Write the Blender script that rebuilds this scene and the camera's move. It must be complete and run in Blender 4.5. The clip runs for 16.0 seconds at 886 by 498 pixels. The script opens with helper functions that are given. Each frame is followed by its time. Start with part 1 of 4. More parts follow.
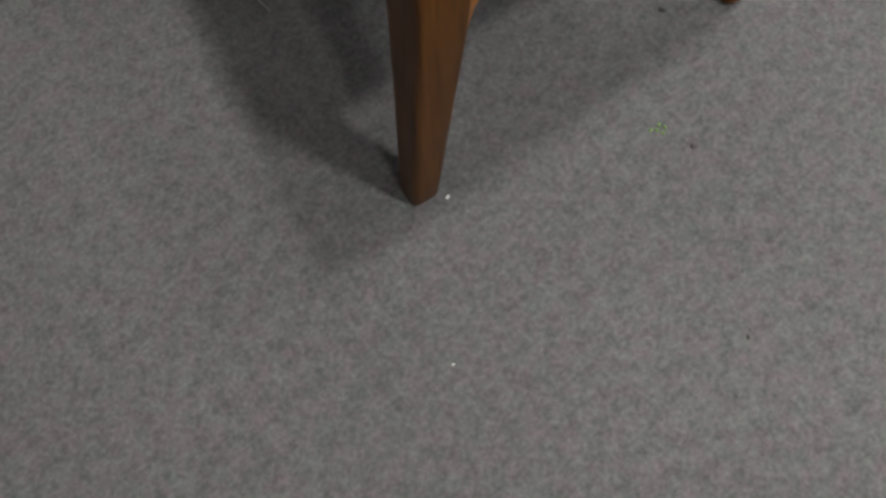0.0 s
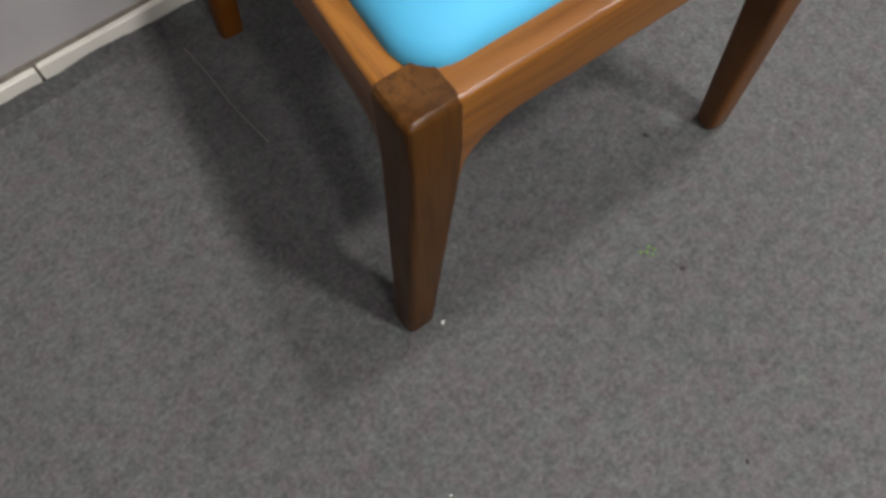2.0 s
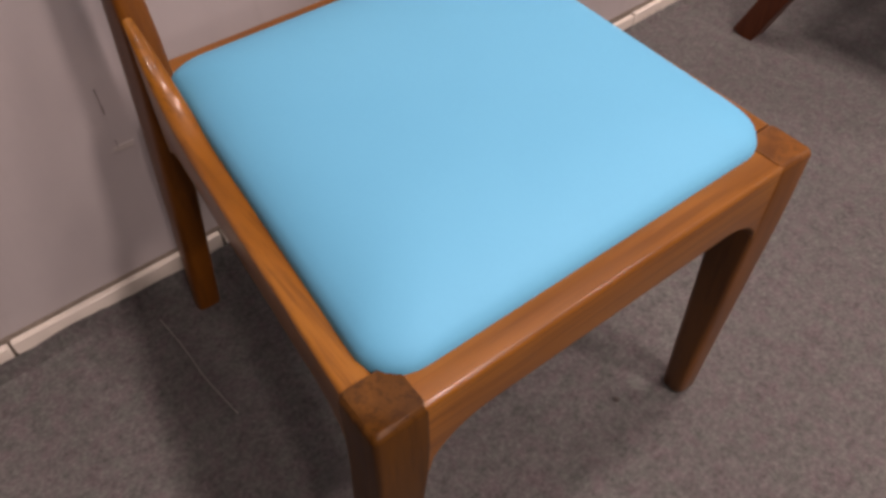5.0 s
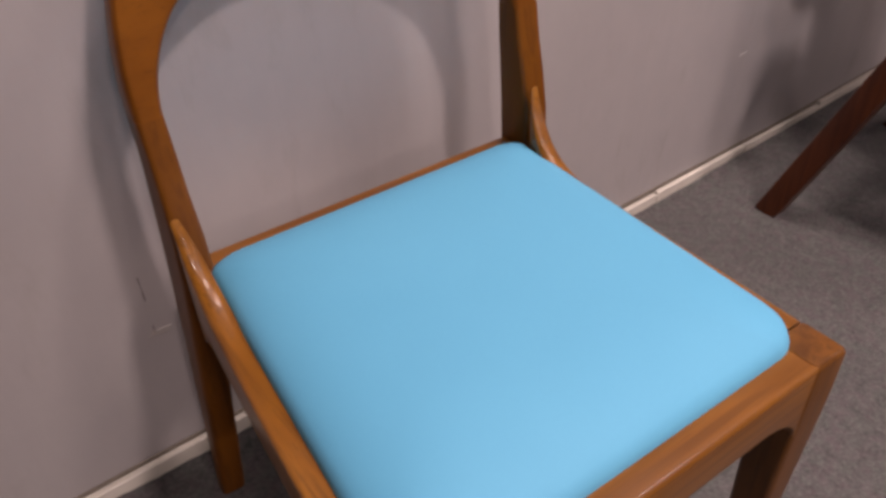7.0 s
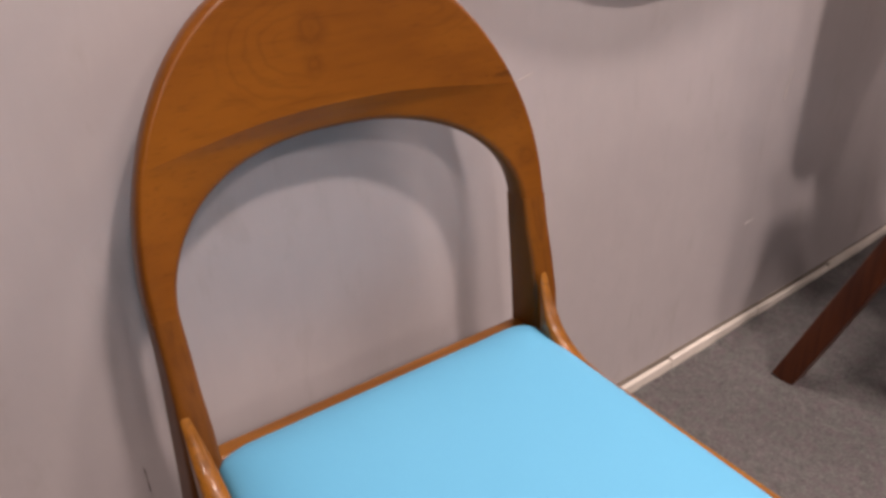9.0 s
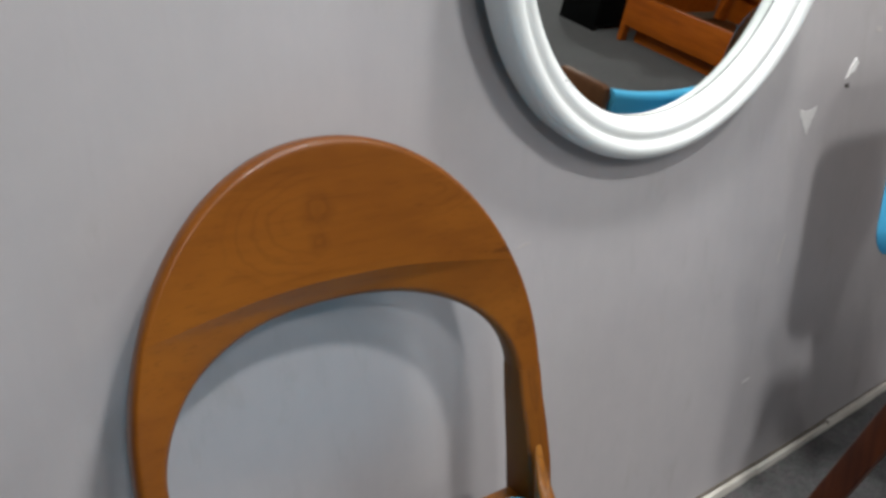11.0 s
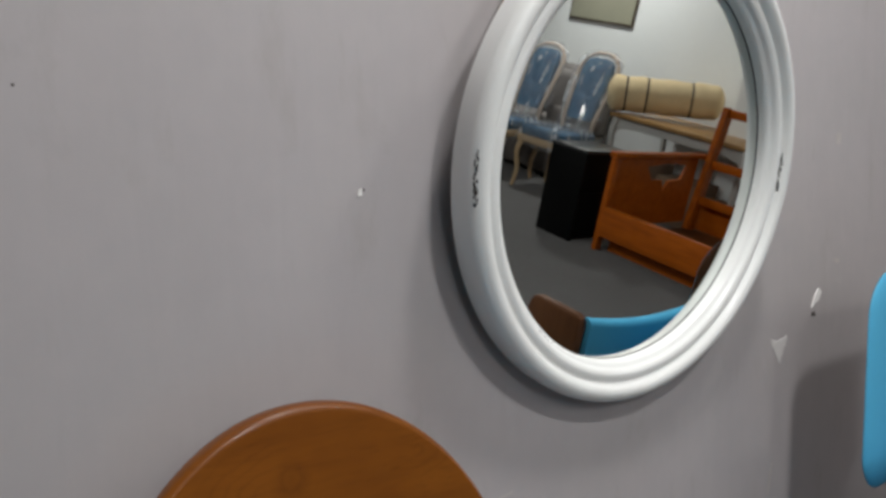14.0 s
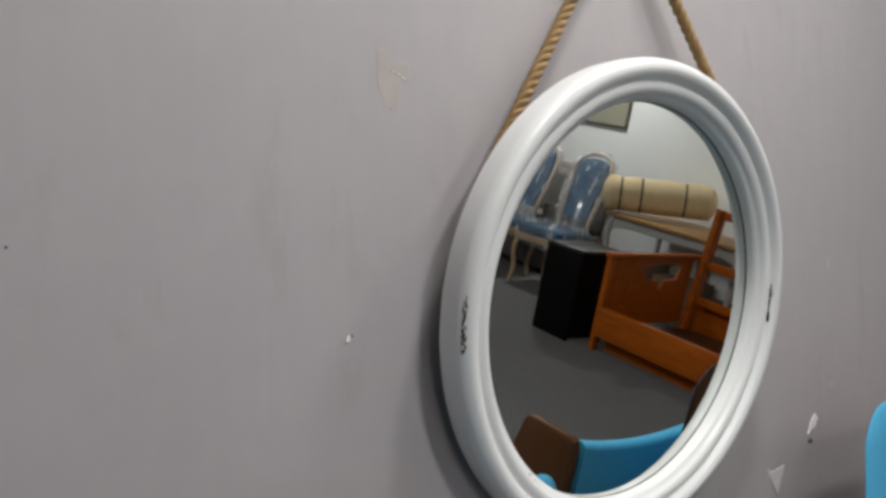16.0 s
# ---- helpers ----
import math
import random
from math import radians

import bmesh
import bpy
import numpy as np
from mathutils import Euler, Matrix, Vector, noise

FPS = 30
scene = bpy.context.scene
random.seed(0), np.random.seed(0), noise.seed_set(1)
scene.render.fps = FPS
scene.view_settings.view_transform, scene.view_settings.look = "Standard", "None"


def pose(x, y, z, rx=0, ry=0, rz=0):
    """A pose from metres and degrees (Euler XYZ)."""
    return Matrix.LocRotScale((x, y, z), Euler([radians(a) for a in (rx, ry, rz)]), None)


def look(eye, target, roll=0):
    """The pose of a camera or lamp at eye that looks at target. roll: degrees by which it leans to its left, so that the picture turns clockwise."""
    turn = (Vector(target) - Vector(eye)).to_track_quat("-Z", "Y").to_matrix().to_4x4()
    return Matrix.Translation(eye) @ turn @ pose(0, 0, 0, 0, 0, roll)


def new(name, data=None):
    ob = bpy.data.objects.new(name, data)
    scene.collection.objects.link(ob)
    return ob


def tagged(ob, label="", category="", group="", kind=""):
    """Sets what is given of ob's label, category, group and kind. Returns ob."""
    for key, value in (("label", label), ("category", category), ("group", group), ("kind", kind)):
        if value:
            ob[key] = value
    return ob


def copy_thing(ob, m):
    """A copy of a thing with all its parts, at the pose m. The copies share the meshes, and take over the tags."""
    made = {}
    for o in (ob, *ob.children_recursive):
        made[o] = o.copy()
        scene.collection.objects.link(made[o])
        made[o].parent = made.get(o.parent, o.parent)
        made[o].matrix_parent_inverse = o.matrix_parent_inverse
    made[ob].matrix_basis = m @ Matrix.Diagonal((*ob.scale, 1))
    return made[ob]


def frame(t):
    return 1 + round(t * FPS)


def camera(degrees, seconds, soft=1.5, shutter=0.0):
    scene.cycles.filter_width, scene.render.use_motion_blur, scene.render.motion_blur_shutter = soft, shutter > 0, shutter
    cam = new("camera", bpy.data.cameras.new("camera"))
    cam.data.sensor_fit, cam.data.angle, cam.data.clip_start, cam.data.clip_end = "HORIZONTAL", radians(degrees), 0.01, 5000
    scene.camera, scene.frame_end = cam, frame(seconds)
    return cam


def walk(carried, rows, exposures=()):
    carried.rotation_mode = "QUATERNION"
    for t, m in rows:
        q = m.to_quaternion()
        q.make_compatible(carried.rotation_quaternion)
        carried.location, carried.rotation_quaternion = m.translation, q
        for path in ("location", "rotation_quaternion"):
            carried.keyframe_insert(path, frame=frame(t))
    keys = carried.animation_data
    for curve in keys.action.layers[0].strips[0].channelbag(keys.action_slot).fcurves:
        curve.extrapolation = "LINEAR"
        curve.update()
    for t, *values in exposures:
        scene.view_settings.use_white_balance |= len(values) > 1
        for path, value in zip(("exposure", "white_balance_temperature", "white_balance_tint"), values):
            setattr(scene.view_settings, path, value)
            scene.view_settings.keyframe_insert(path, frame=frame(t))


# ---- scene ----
cam = camera(59.8, 16.0, 3.3)
PATH = [
    (0, (-0.157, -0.888, 0.852), (0.178, -0.381, -1.054), -4.2),
    (0.5, (-0.154, -0.893, 0.857), (0.21, -0.36, -1.036), -3.6),
    (1, (-0.15, -0.876, 0.864), (0.255, -0.32, -1.014), -2.1),
    (1.5, (-0.14, -0.868, 0.872), (0.298, -0.242, -0.976), -3.4),
    (2, (-0.133, -0.86, 0.877), (0.344, -0.191, -0.947), -3.2),
    (2.5, (-0.125, -0.854, 0.883), (0.408, -0.119, -0.899), -2.9),
    (3, (-0.119, -0.848, 0.887), (0.481, -0.062, -0.852), -2.1),
    (3.5, (-0.114, -0.844, 0.892), (0.538, -0.013, -0.806), -1.6),
    (4, (-0.109, -0.84, 0.899), (0.596, 0.037, -0.755), -1.1),
    (4.5, (-0.104, -0.836, 0.909), (0.674, 0.101, -0.678), -0.5),
    (6.8, (-0.089, -0.815, 0.939), (0.858, 0.424, -0.314), -2.4),
    (7, (-0.088, -0.813, 0.948), (0.872, 0.445, -0.275), -2.2),
    (7.5, (-0.084, -0.81, 0.959), (0.905, 0.502, -0.182), -2.2),
    (8, (-0.079, -0.805, 0.97), (0.927, 0.55, -0.104), -2.6),
    (8.5, (-0.072, -0.793, 0.986), (0.95, 0.598, -0.025), -2.7),
    (9, (-0.068, -0.796, 0.999), (0.993, 0.63, 0.082), -2.8),
    (9.2, (-0.067, -0.793, 1.006), (1.011, 0.646, 0.13), -2.6),
    (11.5, (-0.054, -0.785, 1.076), (1.106, 0.743, 0.51), -0.6),
    (12, (-0.053, -0.778, 1.083), (1.137, 0.76, 0.616), -0.9),
    (12.5, (-0.053, -0.785, 1.093), (1.157, 0.764, 0.726), -1.2),
    (13, (-0.05, -0.78, 1.111), (1.171, 0.779, 0.831), -1.2),
    (13.5, (-0.047, -0.783, 1.128), (1.185, 0.779, 0.926), -1.1),
    (14, (-0.046, -0.791, 1.142), (1.192, 0.773, 0.995), -1.1),
    (14.5, (-0.048, -0.799, 1.162), (1.185, 0.774, 1.081), -1.2),
    (15, (-0.043, -0.805, 1.181), (1.193, 0.767, 1.167), -1.1),
    (15.5, (-0.042, -0.798, 1.195), (1.204, 0.766, 1.241), -0.9),
    (16, (-0.038, -0.801, 1.213), (1.209, 0.761, 1.293), -0.5),
]
EXPOSURES = [(0, 0.58, 6500, 7), (1.5, 0.5, 6500, 7), (2.5, 0.5, 6400, 6), (3.5, 0.58, 7100, 21), (4.0, 0.63, 7800, 28), (4.5, 0.40, 8000, 33), (7.0, 0.16, 7700, 32), (8.5, 0.34, 8000, 34), (9.0, 0.45, 7800, 29), (11.5, 0.33, 6200, 4), (13.5, -0.05, 6400, 8), (14.5, -0.25, 6500, 7), (16.0, -0.31, 6500, 8)]
walk(cam, [(t, look(eye, target, roll)) for t, eye, target, roll in PATH], EXPOSURES)
# ---- light ----
world = bpy.data.worlds.new("world")
scene.world = world
world.use_nodes = True
world.node_tree.nodes["Background"].inputs[0].default_value = (0.9, 0.95, 1.0, 1)
world.node_tree.nodes["Background"].inputs[1].default_value = 0.0


def area_lamp(name, loc, size_x, size_y, watts, color=(1.0, 0.97, 0.93)):
    data = bpy.data.lights.new(name, "AREA")
    data.shape = "RECTANGLE"
    data.size, data.size_y, data.energy, data.color = size_x, size_y, watts, color
    ob = new(name, data)
    ob.location = loc
    return ob


# ceiling lights of the shop; the last three are unseen, added as fill
LAMPS = [(0.90, -0.62, 22, 0.20), (1.75, -0.75, 12, 0.20), (0.62, -1.75, 33, 0.20), (1.15, -3.15, 11, 0.26), (-0.40, -3.30, 33, 0.26), (0.4, -6.0, 50, 0.42), (3.2, -1.9, 3, 0.42), (5.0, -4.3, 50, 0.42)]
for lx, ly, lw, ls in LAMPS:
    area_lamp("ceiling_panel_light", (lx, ly, 2.855), ls, ls, lw, (1.0, 0.985, 0.985))


# ---- materials ----
def mat(name):
    m = bpy.data.materials.new(name)
    m.use_nodes = True
    nt = m.node_tree
    return m, nt, nt.nodes["Principled BSDF"]


def ramp(nt, fac, stops):
    r = nt.nodes.new("ShaderNodeValToRGB")
    els = r.color_ramp.elements
    while len(els) < len(stops):
        els.new(0.5)
    for e, (p, c) in zip(els, stops):
        e.position, e.color = p, (*c, 1)
    nt.links.new(fac, r.inputs[0])
    return r.outputs[0]


def coords(nt, scale=(1, 1, 1), turn=(0, 0, 0), kind="Object"):
    tc = nt.nodes.new("ShaderNodeTexCoord")
    mp = nt.nodes.new("ShaderNodeMapping")
    mp.inputs["Scale"].default_value = scale
    mp.inputs["Rotation"].default_value = turn
    nt.links.new(tc.outputs[kind], mp.inputs[0])
    return mp.outputs[0]


def noise_tex(nt, vec, scale, detail=4.0, rough=0.6, distortion=0.0):
    n = nt.nodes.new("ShaderNodeTexNoise")
    n.inputs["Scale"].default_value, n.inputs["Detail"].default_value = scale, detail
    n.inputs["Roughness"].default_value, n.inputs["Distortion"].default_value = rough, distortion
    nt.links.new(vec, n.inputs["Vector"])
    return n.outputs[0]


def mix(nt, fac, a, b, blend="MIX"):
    m = nt.nodes.new("ShaderNodeMix")
    m.data_type, m.blend_type = "RGBA", blend
    for sock, val in ((m.inputs[0], fac), (m.inputs[6], a), (m.inputs[7], b)):
        if isinstance(val, (int, float)):
            sock.default_value = val
        elif isinstance(val, tuple):
            sock.default_value = (*val, 1)
        else:
            nt.links.new(val, sock)
    return m.outputs[2]


def bump(nt, bsdf, height, strength=0.3, distance=0.002):
    b = nt.nodes.new("ShaderNodeBump")
    b.inputs["Strength"].default_value, b.inputs["Distance"].default_value = strength, distance
    nt.links.new(height, b.inputs["Height"])
    nt.links.new(b.outputs[0], bsdf.inputs["Normal"])


def plain(name, color, rough=0.5, spread=0.12, scale=6.0, metallic=0.0, bump_by=0.1):
    """A painted or plain surface with soft blotches and fine grain."""
    m, nt, bs = mat(name)
    v = coords(nt)
    n1, n2 = noise_tex(nt, v, scale, 5), noise_tex(nt, v, scale * 30, 3)
    dark = tuple(c * (1 - spread) for c in color)
    light = tuple(min(1, c * (1 + spread)) for c in color)
    nt.links.new(mix(nt, 0.25, ramp(nt, n1, [(0.3, dark), (0.7, light)]), ramp(nt, n2, [(0.3, dark), (0.7, light)])), bs.inputs["Base Color"])
    bs.inputs["Roughness"].default_value, bs.inputs["Metallic"].default_value = rough, metallic
    bump(nt, bs, n2, bump_by, 0.001)
    return m


def wood(name, dark, mid, light, axis="X", rough=0.36, coat=0.3, grain=22.0):
    """Oiled teak: quiet figure along one axis, thin darker streaks, fine pores, slightly uneven gloss."""
    m, nt, bs = mat(name)
    along = {"X": 0, "Y": 1, "Z": 2}[axis]

    def stretch(k):
        return tuple(k if i == along else 1.0 for i in range(3))
    broad = noise_tex(nt, coords(nt, stretch(0.12)), grain * 0.9, 3, 0.5, 0.6)
    lines = noise_tex(nt, coords(nt, stretch(0.035)), grain * 5.0, 3, 0.55, 0.3)
    fine = noise_tex(nt, coords(nt, stretch(0.04)), 420.0, 2, 0.6)
    blot = noise_tex(nt, coords(nt), 9.0, 3, 0.5)
    base = ramp(nt, broad, [(0.30, dark), (0.48, mid), (0.72, light)])
    base = mix(nt, 0.35, base, mid)
    base = mix(nt, ramp(nt, lines, [(0.36, (0.55, 0.55, 0.55)), (0.50, (0, 0, 0))]), base, dark)
    base = mix(nt, ramp(nt, fine, [(0.30, (0.40, 0.40, 0.40)), (0.42, (0, 0, 0))]), base, dark)
    base = mix(nt, 1.0, base, ramp(nt, blot, [(0.3, (0.88, 0.87, 0.85)), (0.7, (1.0, 1.0, 1.0))]), "MULTIPLY")
    tone = nt.nodes.new("ShaderNodeObjectInfo")
    hv = nt.nodes.new("ShaderNodeHueSaturation")
    mr = nt.nodes.new("ShaderNodeMapRange")
    mr.inputs[3].default_value, mr.inputs[4].default_value = 0.93, 1.10
    nt.links.new(tone.outputs["Random"], mr.inputs[0])
    nt.links.new(mr.outputs[0], hv.inputs["Value"])
    nt.links.new(base, hv.inputs["Color"])
    nt.links.new(hv.outputs[0], bs.inputs["Base Color"])
    nt.links.new(ramp(nt, blot, [(0.3, (rough - 0.05,) * 3), (0.7, (rough + 0.06,) * 3)]), bs.inputs["Roughness"])
    bs.inputs["Specular IOR Level"].default_value = 0.25
    bs.inputs["Coat Weight"].default_value, bs.inputs["Coat Roughness"].default_value = coat, 0.14
    bump(nt, bs, fine, 0.12, 0.0006)
    return m


def carpet_mat():
    """Grey needle-felt carpet: flecks of dark, light, brown and mauve fibres."""
    m, nt, bs = mat("grey_felt_carpet")
    v = coords(nt)
    n1, n2, n3 = noise_tex(nt, v, 150, 3, 0.7), noise_tex(nt, v, 48, 4, 0.7), noise_tex(nt, v, 2.2, 4, 0.55)
    n4 = noise_tex(nt, coords(nt, (1, 1, 1), (0.3, 0.5, 1.2)), 42, 3, 0.7)
    base = ramp(nt, n1, [(0.28, (0.053, 0.050, 0.050)), (0.5, (0.108, 0.103, 0.102)), (0.72, (0.186, 0.178, 0.176))])
    base = mix(nt, 0.4, base, ramp(nt, n2, [(0.32, (0.062, 0.059, 0.059)), (0.66, (0.177, 0.170, 0.168))]))
    tint = ramp(nt, n4, [(0.34, (0.92, 1.0, 0.955)), (0.5, (1, 1, 1)), (0.66, (1.06, 0.94, 0.99))])
    base = mix(nt, 1.0, base, tint, "MULTIPLY")
    base = mix(nt, 1.0, base, ramp(nt, n3, [(0.3, (0.86, 0.86, 0.86)), (0.7, (1.0, 1.0, 1.0))]), "MULTIPLY")
    nt.links.new(base, bs.inputs["Base Color"])
    bs.inputs["Roughness"].default_value = 0.97
    bs.inputs["Specular IOR Level"].default_value = 0.12
    bs.inputs["Sheen Weight"].default_value = 0.15
    bump(nt, bs, n1, 0.45, 0.003)
    return m


def wall_mat():
    """Greyish mauve emulsion on plaster: brush streaks, scuffs, dirt near the floor."""
    m, nt, bs = mat("mauve_grey_wall_paint")
    v = coords(nt)
    streak = noise_tex(nt, coords(nt, (5, 5, 0.8)), 5.0, 6, 0.7, 0.8)
    blot = noise_tex(nt, v, 1.6, 4, 0.55)
    scuff = noise_tex(nt, coords(nt, (3.0, 1, 1.1)), 4.0, 7, 0.66, 0.3)
    mottle = noise_tex(nt, v, 17.0, 5, 0.62)
    grain = noise_tex(nt, v, 240, 2)
    base = ramp(nt, streak, [(0.3, (0.420, 0.389, 0.389)), (0.7, (0.444, 0.414, 0.413))])
    base = mix(nt, 0.35, base, ramp(nt, blot, [(0.3, (0.385, 0.362, 0.352)), (0.5, (0.43, 0.398, 0.403)), (0.7, (0.465, 0.434, 0.436))]))
    base = mix(nt, ramp(nt, scuff, [(0.57, (0, 0, 0)), (0.8, (0.5, 0.5, 0.5))]), base, (0.31, 0.278, 0.245))
    base = mix(nt, 1.0, base, ramp(nt, mottle, [(0.32, (0.955, 0.955, 0.965)), (0.68, (1.0, 0.995, 1.0))]), "MULTIPLY")
    nt.links.new(base, bs.inputs["Base Color"])
    bs.inputs["Roughness"].default_value = 0.62
    bump(nt, bs, grain, 0.06, 0.0015)
    return m


M_CARPET = carpet_mat()
M_WALL = wall_mat()
M_TEAK_X = wood("teak_along_x", (0.12, 0.038, 0.005), (0.26, 0.093, 0.011), (0.37, 0.148, 0.024), "X")
M_TEAK_Y = wood("teak_along_y", (0.12, 0.038, 0.005), (0.26, 0.093, 0.011), (0.37, 0.148, 0.024), "Y")
# left front leg: the chair's teak with its shade put into the colour
M_TEAK_SHADED = wood("shaded_teak_along_z", (0.036, 0.0125, 0.0021), (0.088, 0.033, 0.0046), (0.138, 0.053, 0.0077), "Z", 0.42, 0.10, 34.0)
M_TEAK_SHADED.node_tree.nodes["Principled BSDF"].inputs["Specular IOR Level"].default_value = 0.15
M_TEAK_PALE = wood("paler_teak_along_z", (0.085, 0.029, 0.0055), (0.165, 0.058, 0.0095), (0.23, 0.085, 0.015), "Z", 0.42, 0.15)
M_TEAK_POST = wood("teak_posts", (0.10, 0.029, 0.003), (0.165, 0.051, 0.0048), (0.205, 0.067, 0.0065), "Z", 0.42, 0.1)
M_TEAK_POST.node_tree.nodes["Principled BSDF"].inputs["Specular IOR Level"].default_value = 0.2


def blue_mat():
    """Smooth light blue upholstery with a faint weave."""
    m, nt, bs = mat("light_blue_upholstery")
    v = coords(nt)
    n1, n2 = noise_tex(nt, v, 3.0, 3), noise_tex(nt, v, 500, 2)
    base = ramp(nt, n1, [(0.3, (0.077, 0.410, 0.650)), (0.7, (0.087, 0.434, 0.676))])
    nt.links.new(base, bs.inputs["Base Color"])
    bs.inputs["Roughness"].default_value = 0.72
    bump(nt, bs, n2, 0.12, 0.0005)
    return m


M_BLUE = blue_mat()
M_WHITE_LACQUER = plain("white_lacquered_wood", (0.85, 0.85, 0.83), 0.30, 0.03, 5.0)
M_SKIRT = plain("cream_skirting_tile", (0.70, 0.65, 0.58), 0.35, 0.12, 14.0)
M_GROUT = plain("dirty_grout", (0.20, 0.17, 0.14), 0.9, 0.3, 60.0)
M_WHITE_WALL = plain("white_wall_paint", (0.84, 0.85, 0.84), 0.7, 0.04, 1.5)
# unseen ceiling, kept dark so that it bounces less light
M_CEILING = plain("low_bounce_ceiling_grey", (0.16, 0.16, 0.158), 0.8, 0.03, 1.5)


# ---- mesh helpers ----
def mesh_from(name, bm, material, smooth=True):
    me = bpy.data.meshes.new(name)
    bmesh.ops.recalc_face_normals(bm, faces=bm.faces)
    bm.to_mesh(me)
    bm.free()
    me.materials.append(material)
    if smooth:
        for p in me.polygons:
            p.use_smooth = True
        me.set_sharp_from_angle(angle=radians(38))
    return me


def part(name, bm, material, parent=None, label="", m=None, smooth=True):
    ob = new(name, mesh_from(name, bm, material, smooth))
    if m is not None:
        ob.matrix_basis = m
    if parent is not None:
        ob.parent = parent
    if label:
        tagged(ob, label)
    return ob


def box(x0, y0, z0, x1, y1, z1, bevel=0.0, segments=2):
    bm = bmesh.new()
    bmesh.ops.create_cube(bm, size=1)
    for v in bm.verts:
        v.co = ((x0 + x1) / 2 + v.co.x * (x1 - x0), (y0 + y1) / 2 + v.co.y * (y1 - y0), (z0 + z1) / 2 + v.co.z * (z1 - z0))
    if bevel:
        bmesh.ops.bevel(bm, geom=bm.edges[:], offset=bevel, segments=segments, profile=0.5, affect="EDGES")
    return bm


def loft(rings, close=True, caps=True):
    """Joins rings of equally many points into a tube."""
    bm = bmesh.new()
    rows = [[bm.verts.new(p) for p in ring] for ring in rings]
    n = len(rows[0])
    for a, b in zip(rows, rows[1:]):
        for i in range(n if close else n - 1):
            j = (i + 1) % n
            bm.faces.new((a[i], a[j], b[j], b[i]))
    if caps:
        bm.faces.new(rows[0][::-1])
        bm.faces.new(rows[-1])
    return bm


def rounded_rect(w0, w1, d0, d1, r, n=4):
    """Corner-rounded rectangle as a list of (a, b)."""
    pts = []
    for cx, cy, a0 in ((w1 - r, d1 - r, 0), (w0 + r, d1 - r, 90), (w0 + r, d0 + r, 180), (w1 - r, d0 + r, 270)):
        for k in range(n + 1):
            a = radians(a0 + 90 * k / n)
            pts.append((cx + r * math.cos(a), cy + r * math.sin(a)))
    return pts


def empty(name, label, category, loc=(0, 0, 0), rz=0.0, group="", kind=""):
    ob = new(name)
    ob.matrix_basis = pose(*loc, 0, 0, rz)
    return tagged(ob, label, category, group, kind)


def catmull(pts, n=8):
    out = []
    P = [pts[0], *pts, pts[-1]]
    for i in range(1, len(P) - 2):
        p0, p1, p2, p3 = (Vector(p) for p in P[i - 1:i + 3])
        for k in range(n):
            t = k / n
            out.append(0.5 * ((2 * p1) + (p2 - p0) * t + (2 * p0 - 5 * p1 + 4 * p2 - p3) * t * t + (3 * p1 - p0 - 3 * p2 + p3) * t ** 3))
    out.append(Vector(pts[-1]))
    return out


# ---- the shop: floor, walls, ceiling ----
# the unseen south wall stands far off to weaken bounced light
X0, X1, Y1 = -6.1, 5.9, -11.0
tagged(part("floor", box(X0, Y1, -0.12, X1, 0.0, 0.0), M_CARPET), "grey flecked needle-felt carpet floor", "floor", kind="structure")
tagged(part("wall_north", box(X0 - 0.15, 0.0, -0.12, X1 + 0.15, 0.16, 3.0), M_WALL), "scuffed mauve-grey painted plaster wall", "wall", kind="structure")
tagged(part("wall_south", box(X0 - 0.15, Y1 - 0.15, -0.12, X1 + 0.15, Y1, 3.0), M_WALL), "mauve-grey painted wall", "wall", kind="structure")
tagged(part("wall_west", box(X0 - 0.15, Y1, -0.12, X0, 0.0, 3.0), M_WALL), "mauve-grey painted wall", "wall", kind="structure")
tagged(part("wall_east", box(X1, Y1, -0.12, X1 + 0.15, 0.0, 3.0), M_WHITE_WALL), "plain white painted wall", "wall", kind="structure")
tagged(part("wall_pier", box(X1 - 0.35, -2.72, 0.0, X1 - 0.002, -0.002, 2.898), M_WHITE_WALL), "white painted wall pier", "wall", kind="structure")
tagged(part("ceiling", box(X0, Y1, 2.9, X1, 0.0, 3.0), M_CEILING), "unseen ceiling, dark grey to weaken bounced light", "ceiling", kind="structure")

# unseen square ceiling panels, whose light the lamps above stand for; the last three are added
M_BATTEN = plain("white_enamelled_steel", (0.8, 0.8, 0.8), 0.4, 0.02)
M_GLOW = bpy.data.materials.new("lit_panel")
M_GLOW.use_nodes = True
M_GLOW.node_tree.nodes["Principled BSDF"].inputs["Emission Color"].default_value = (1, 0.99, 0.98, 1)
M_GLOW.node_tree.nodes["Principled BSDF"].inputs["Emission Strength"].default_value = 3.0
for lx, ly, lw, ls in LAMPS:
    batten = empty("ceiling_light", "unseen white square lit ceiling panel", "lamp", (lx, ly, 2.9), group="ceiling panels")
    part("housing", box(-ls / 2 - 0.03, -ls / 2 - 0.03, -0.03, ls / 2 + 0.03, ls / 2 + 0.03, -0.0005, 0.006), M_BATTEN, batten)
    part("diffuser", box(-ls / 2 - 0.01, -ls / 2 - 0.01, -0.034, ls / 2 + 0.01, ls / 2 + 0.01, -0.0305), M_GLOW, batten, "lit white diffuser")
# ---- skirting tiles and the carpet's edge ----
def skirt_top(x):
    return min(0.064, max(0.022, 0.0535 - 0.0205 * x))


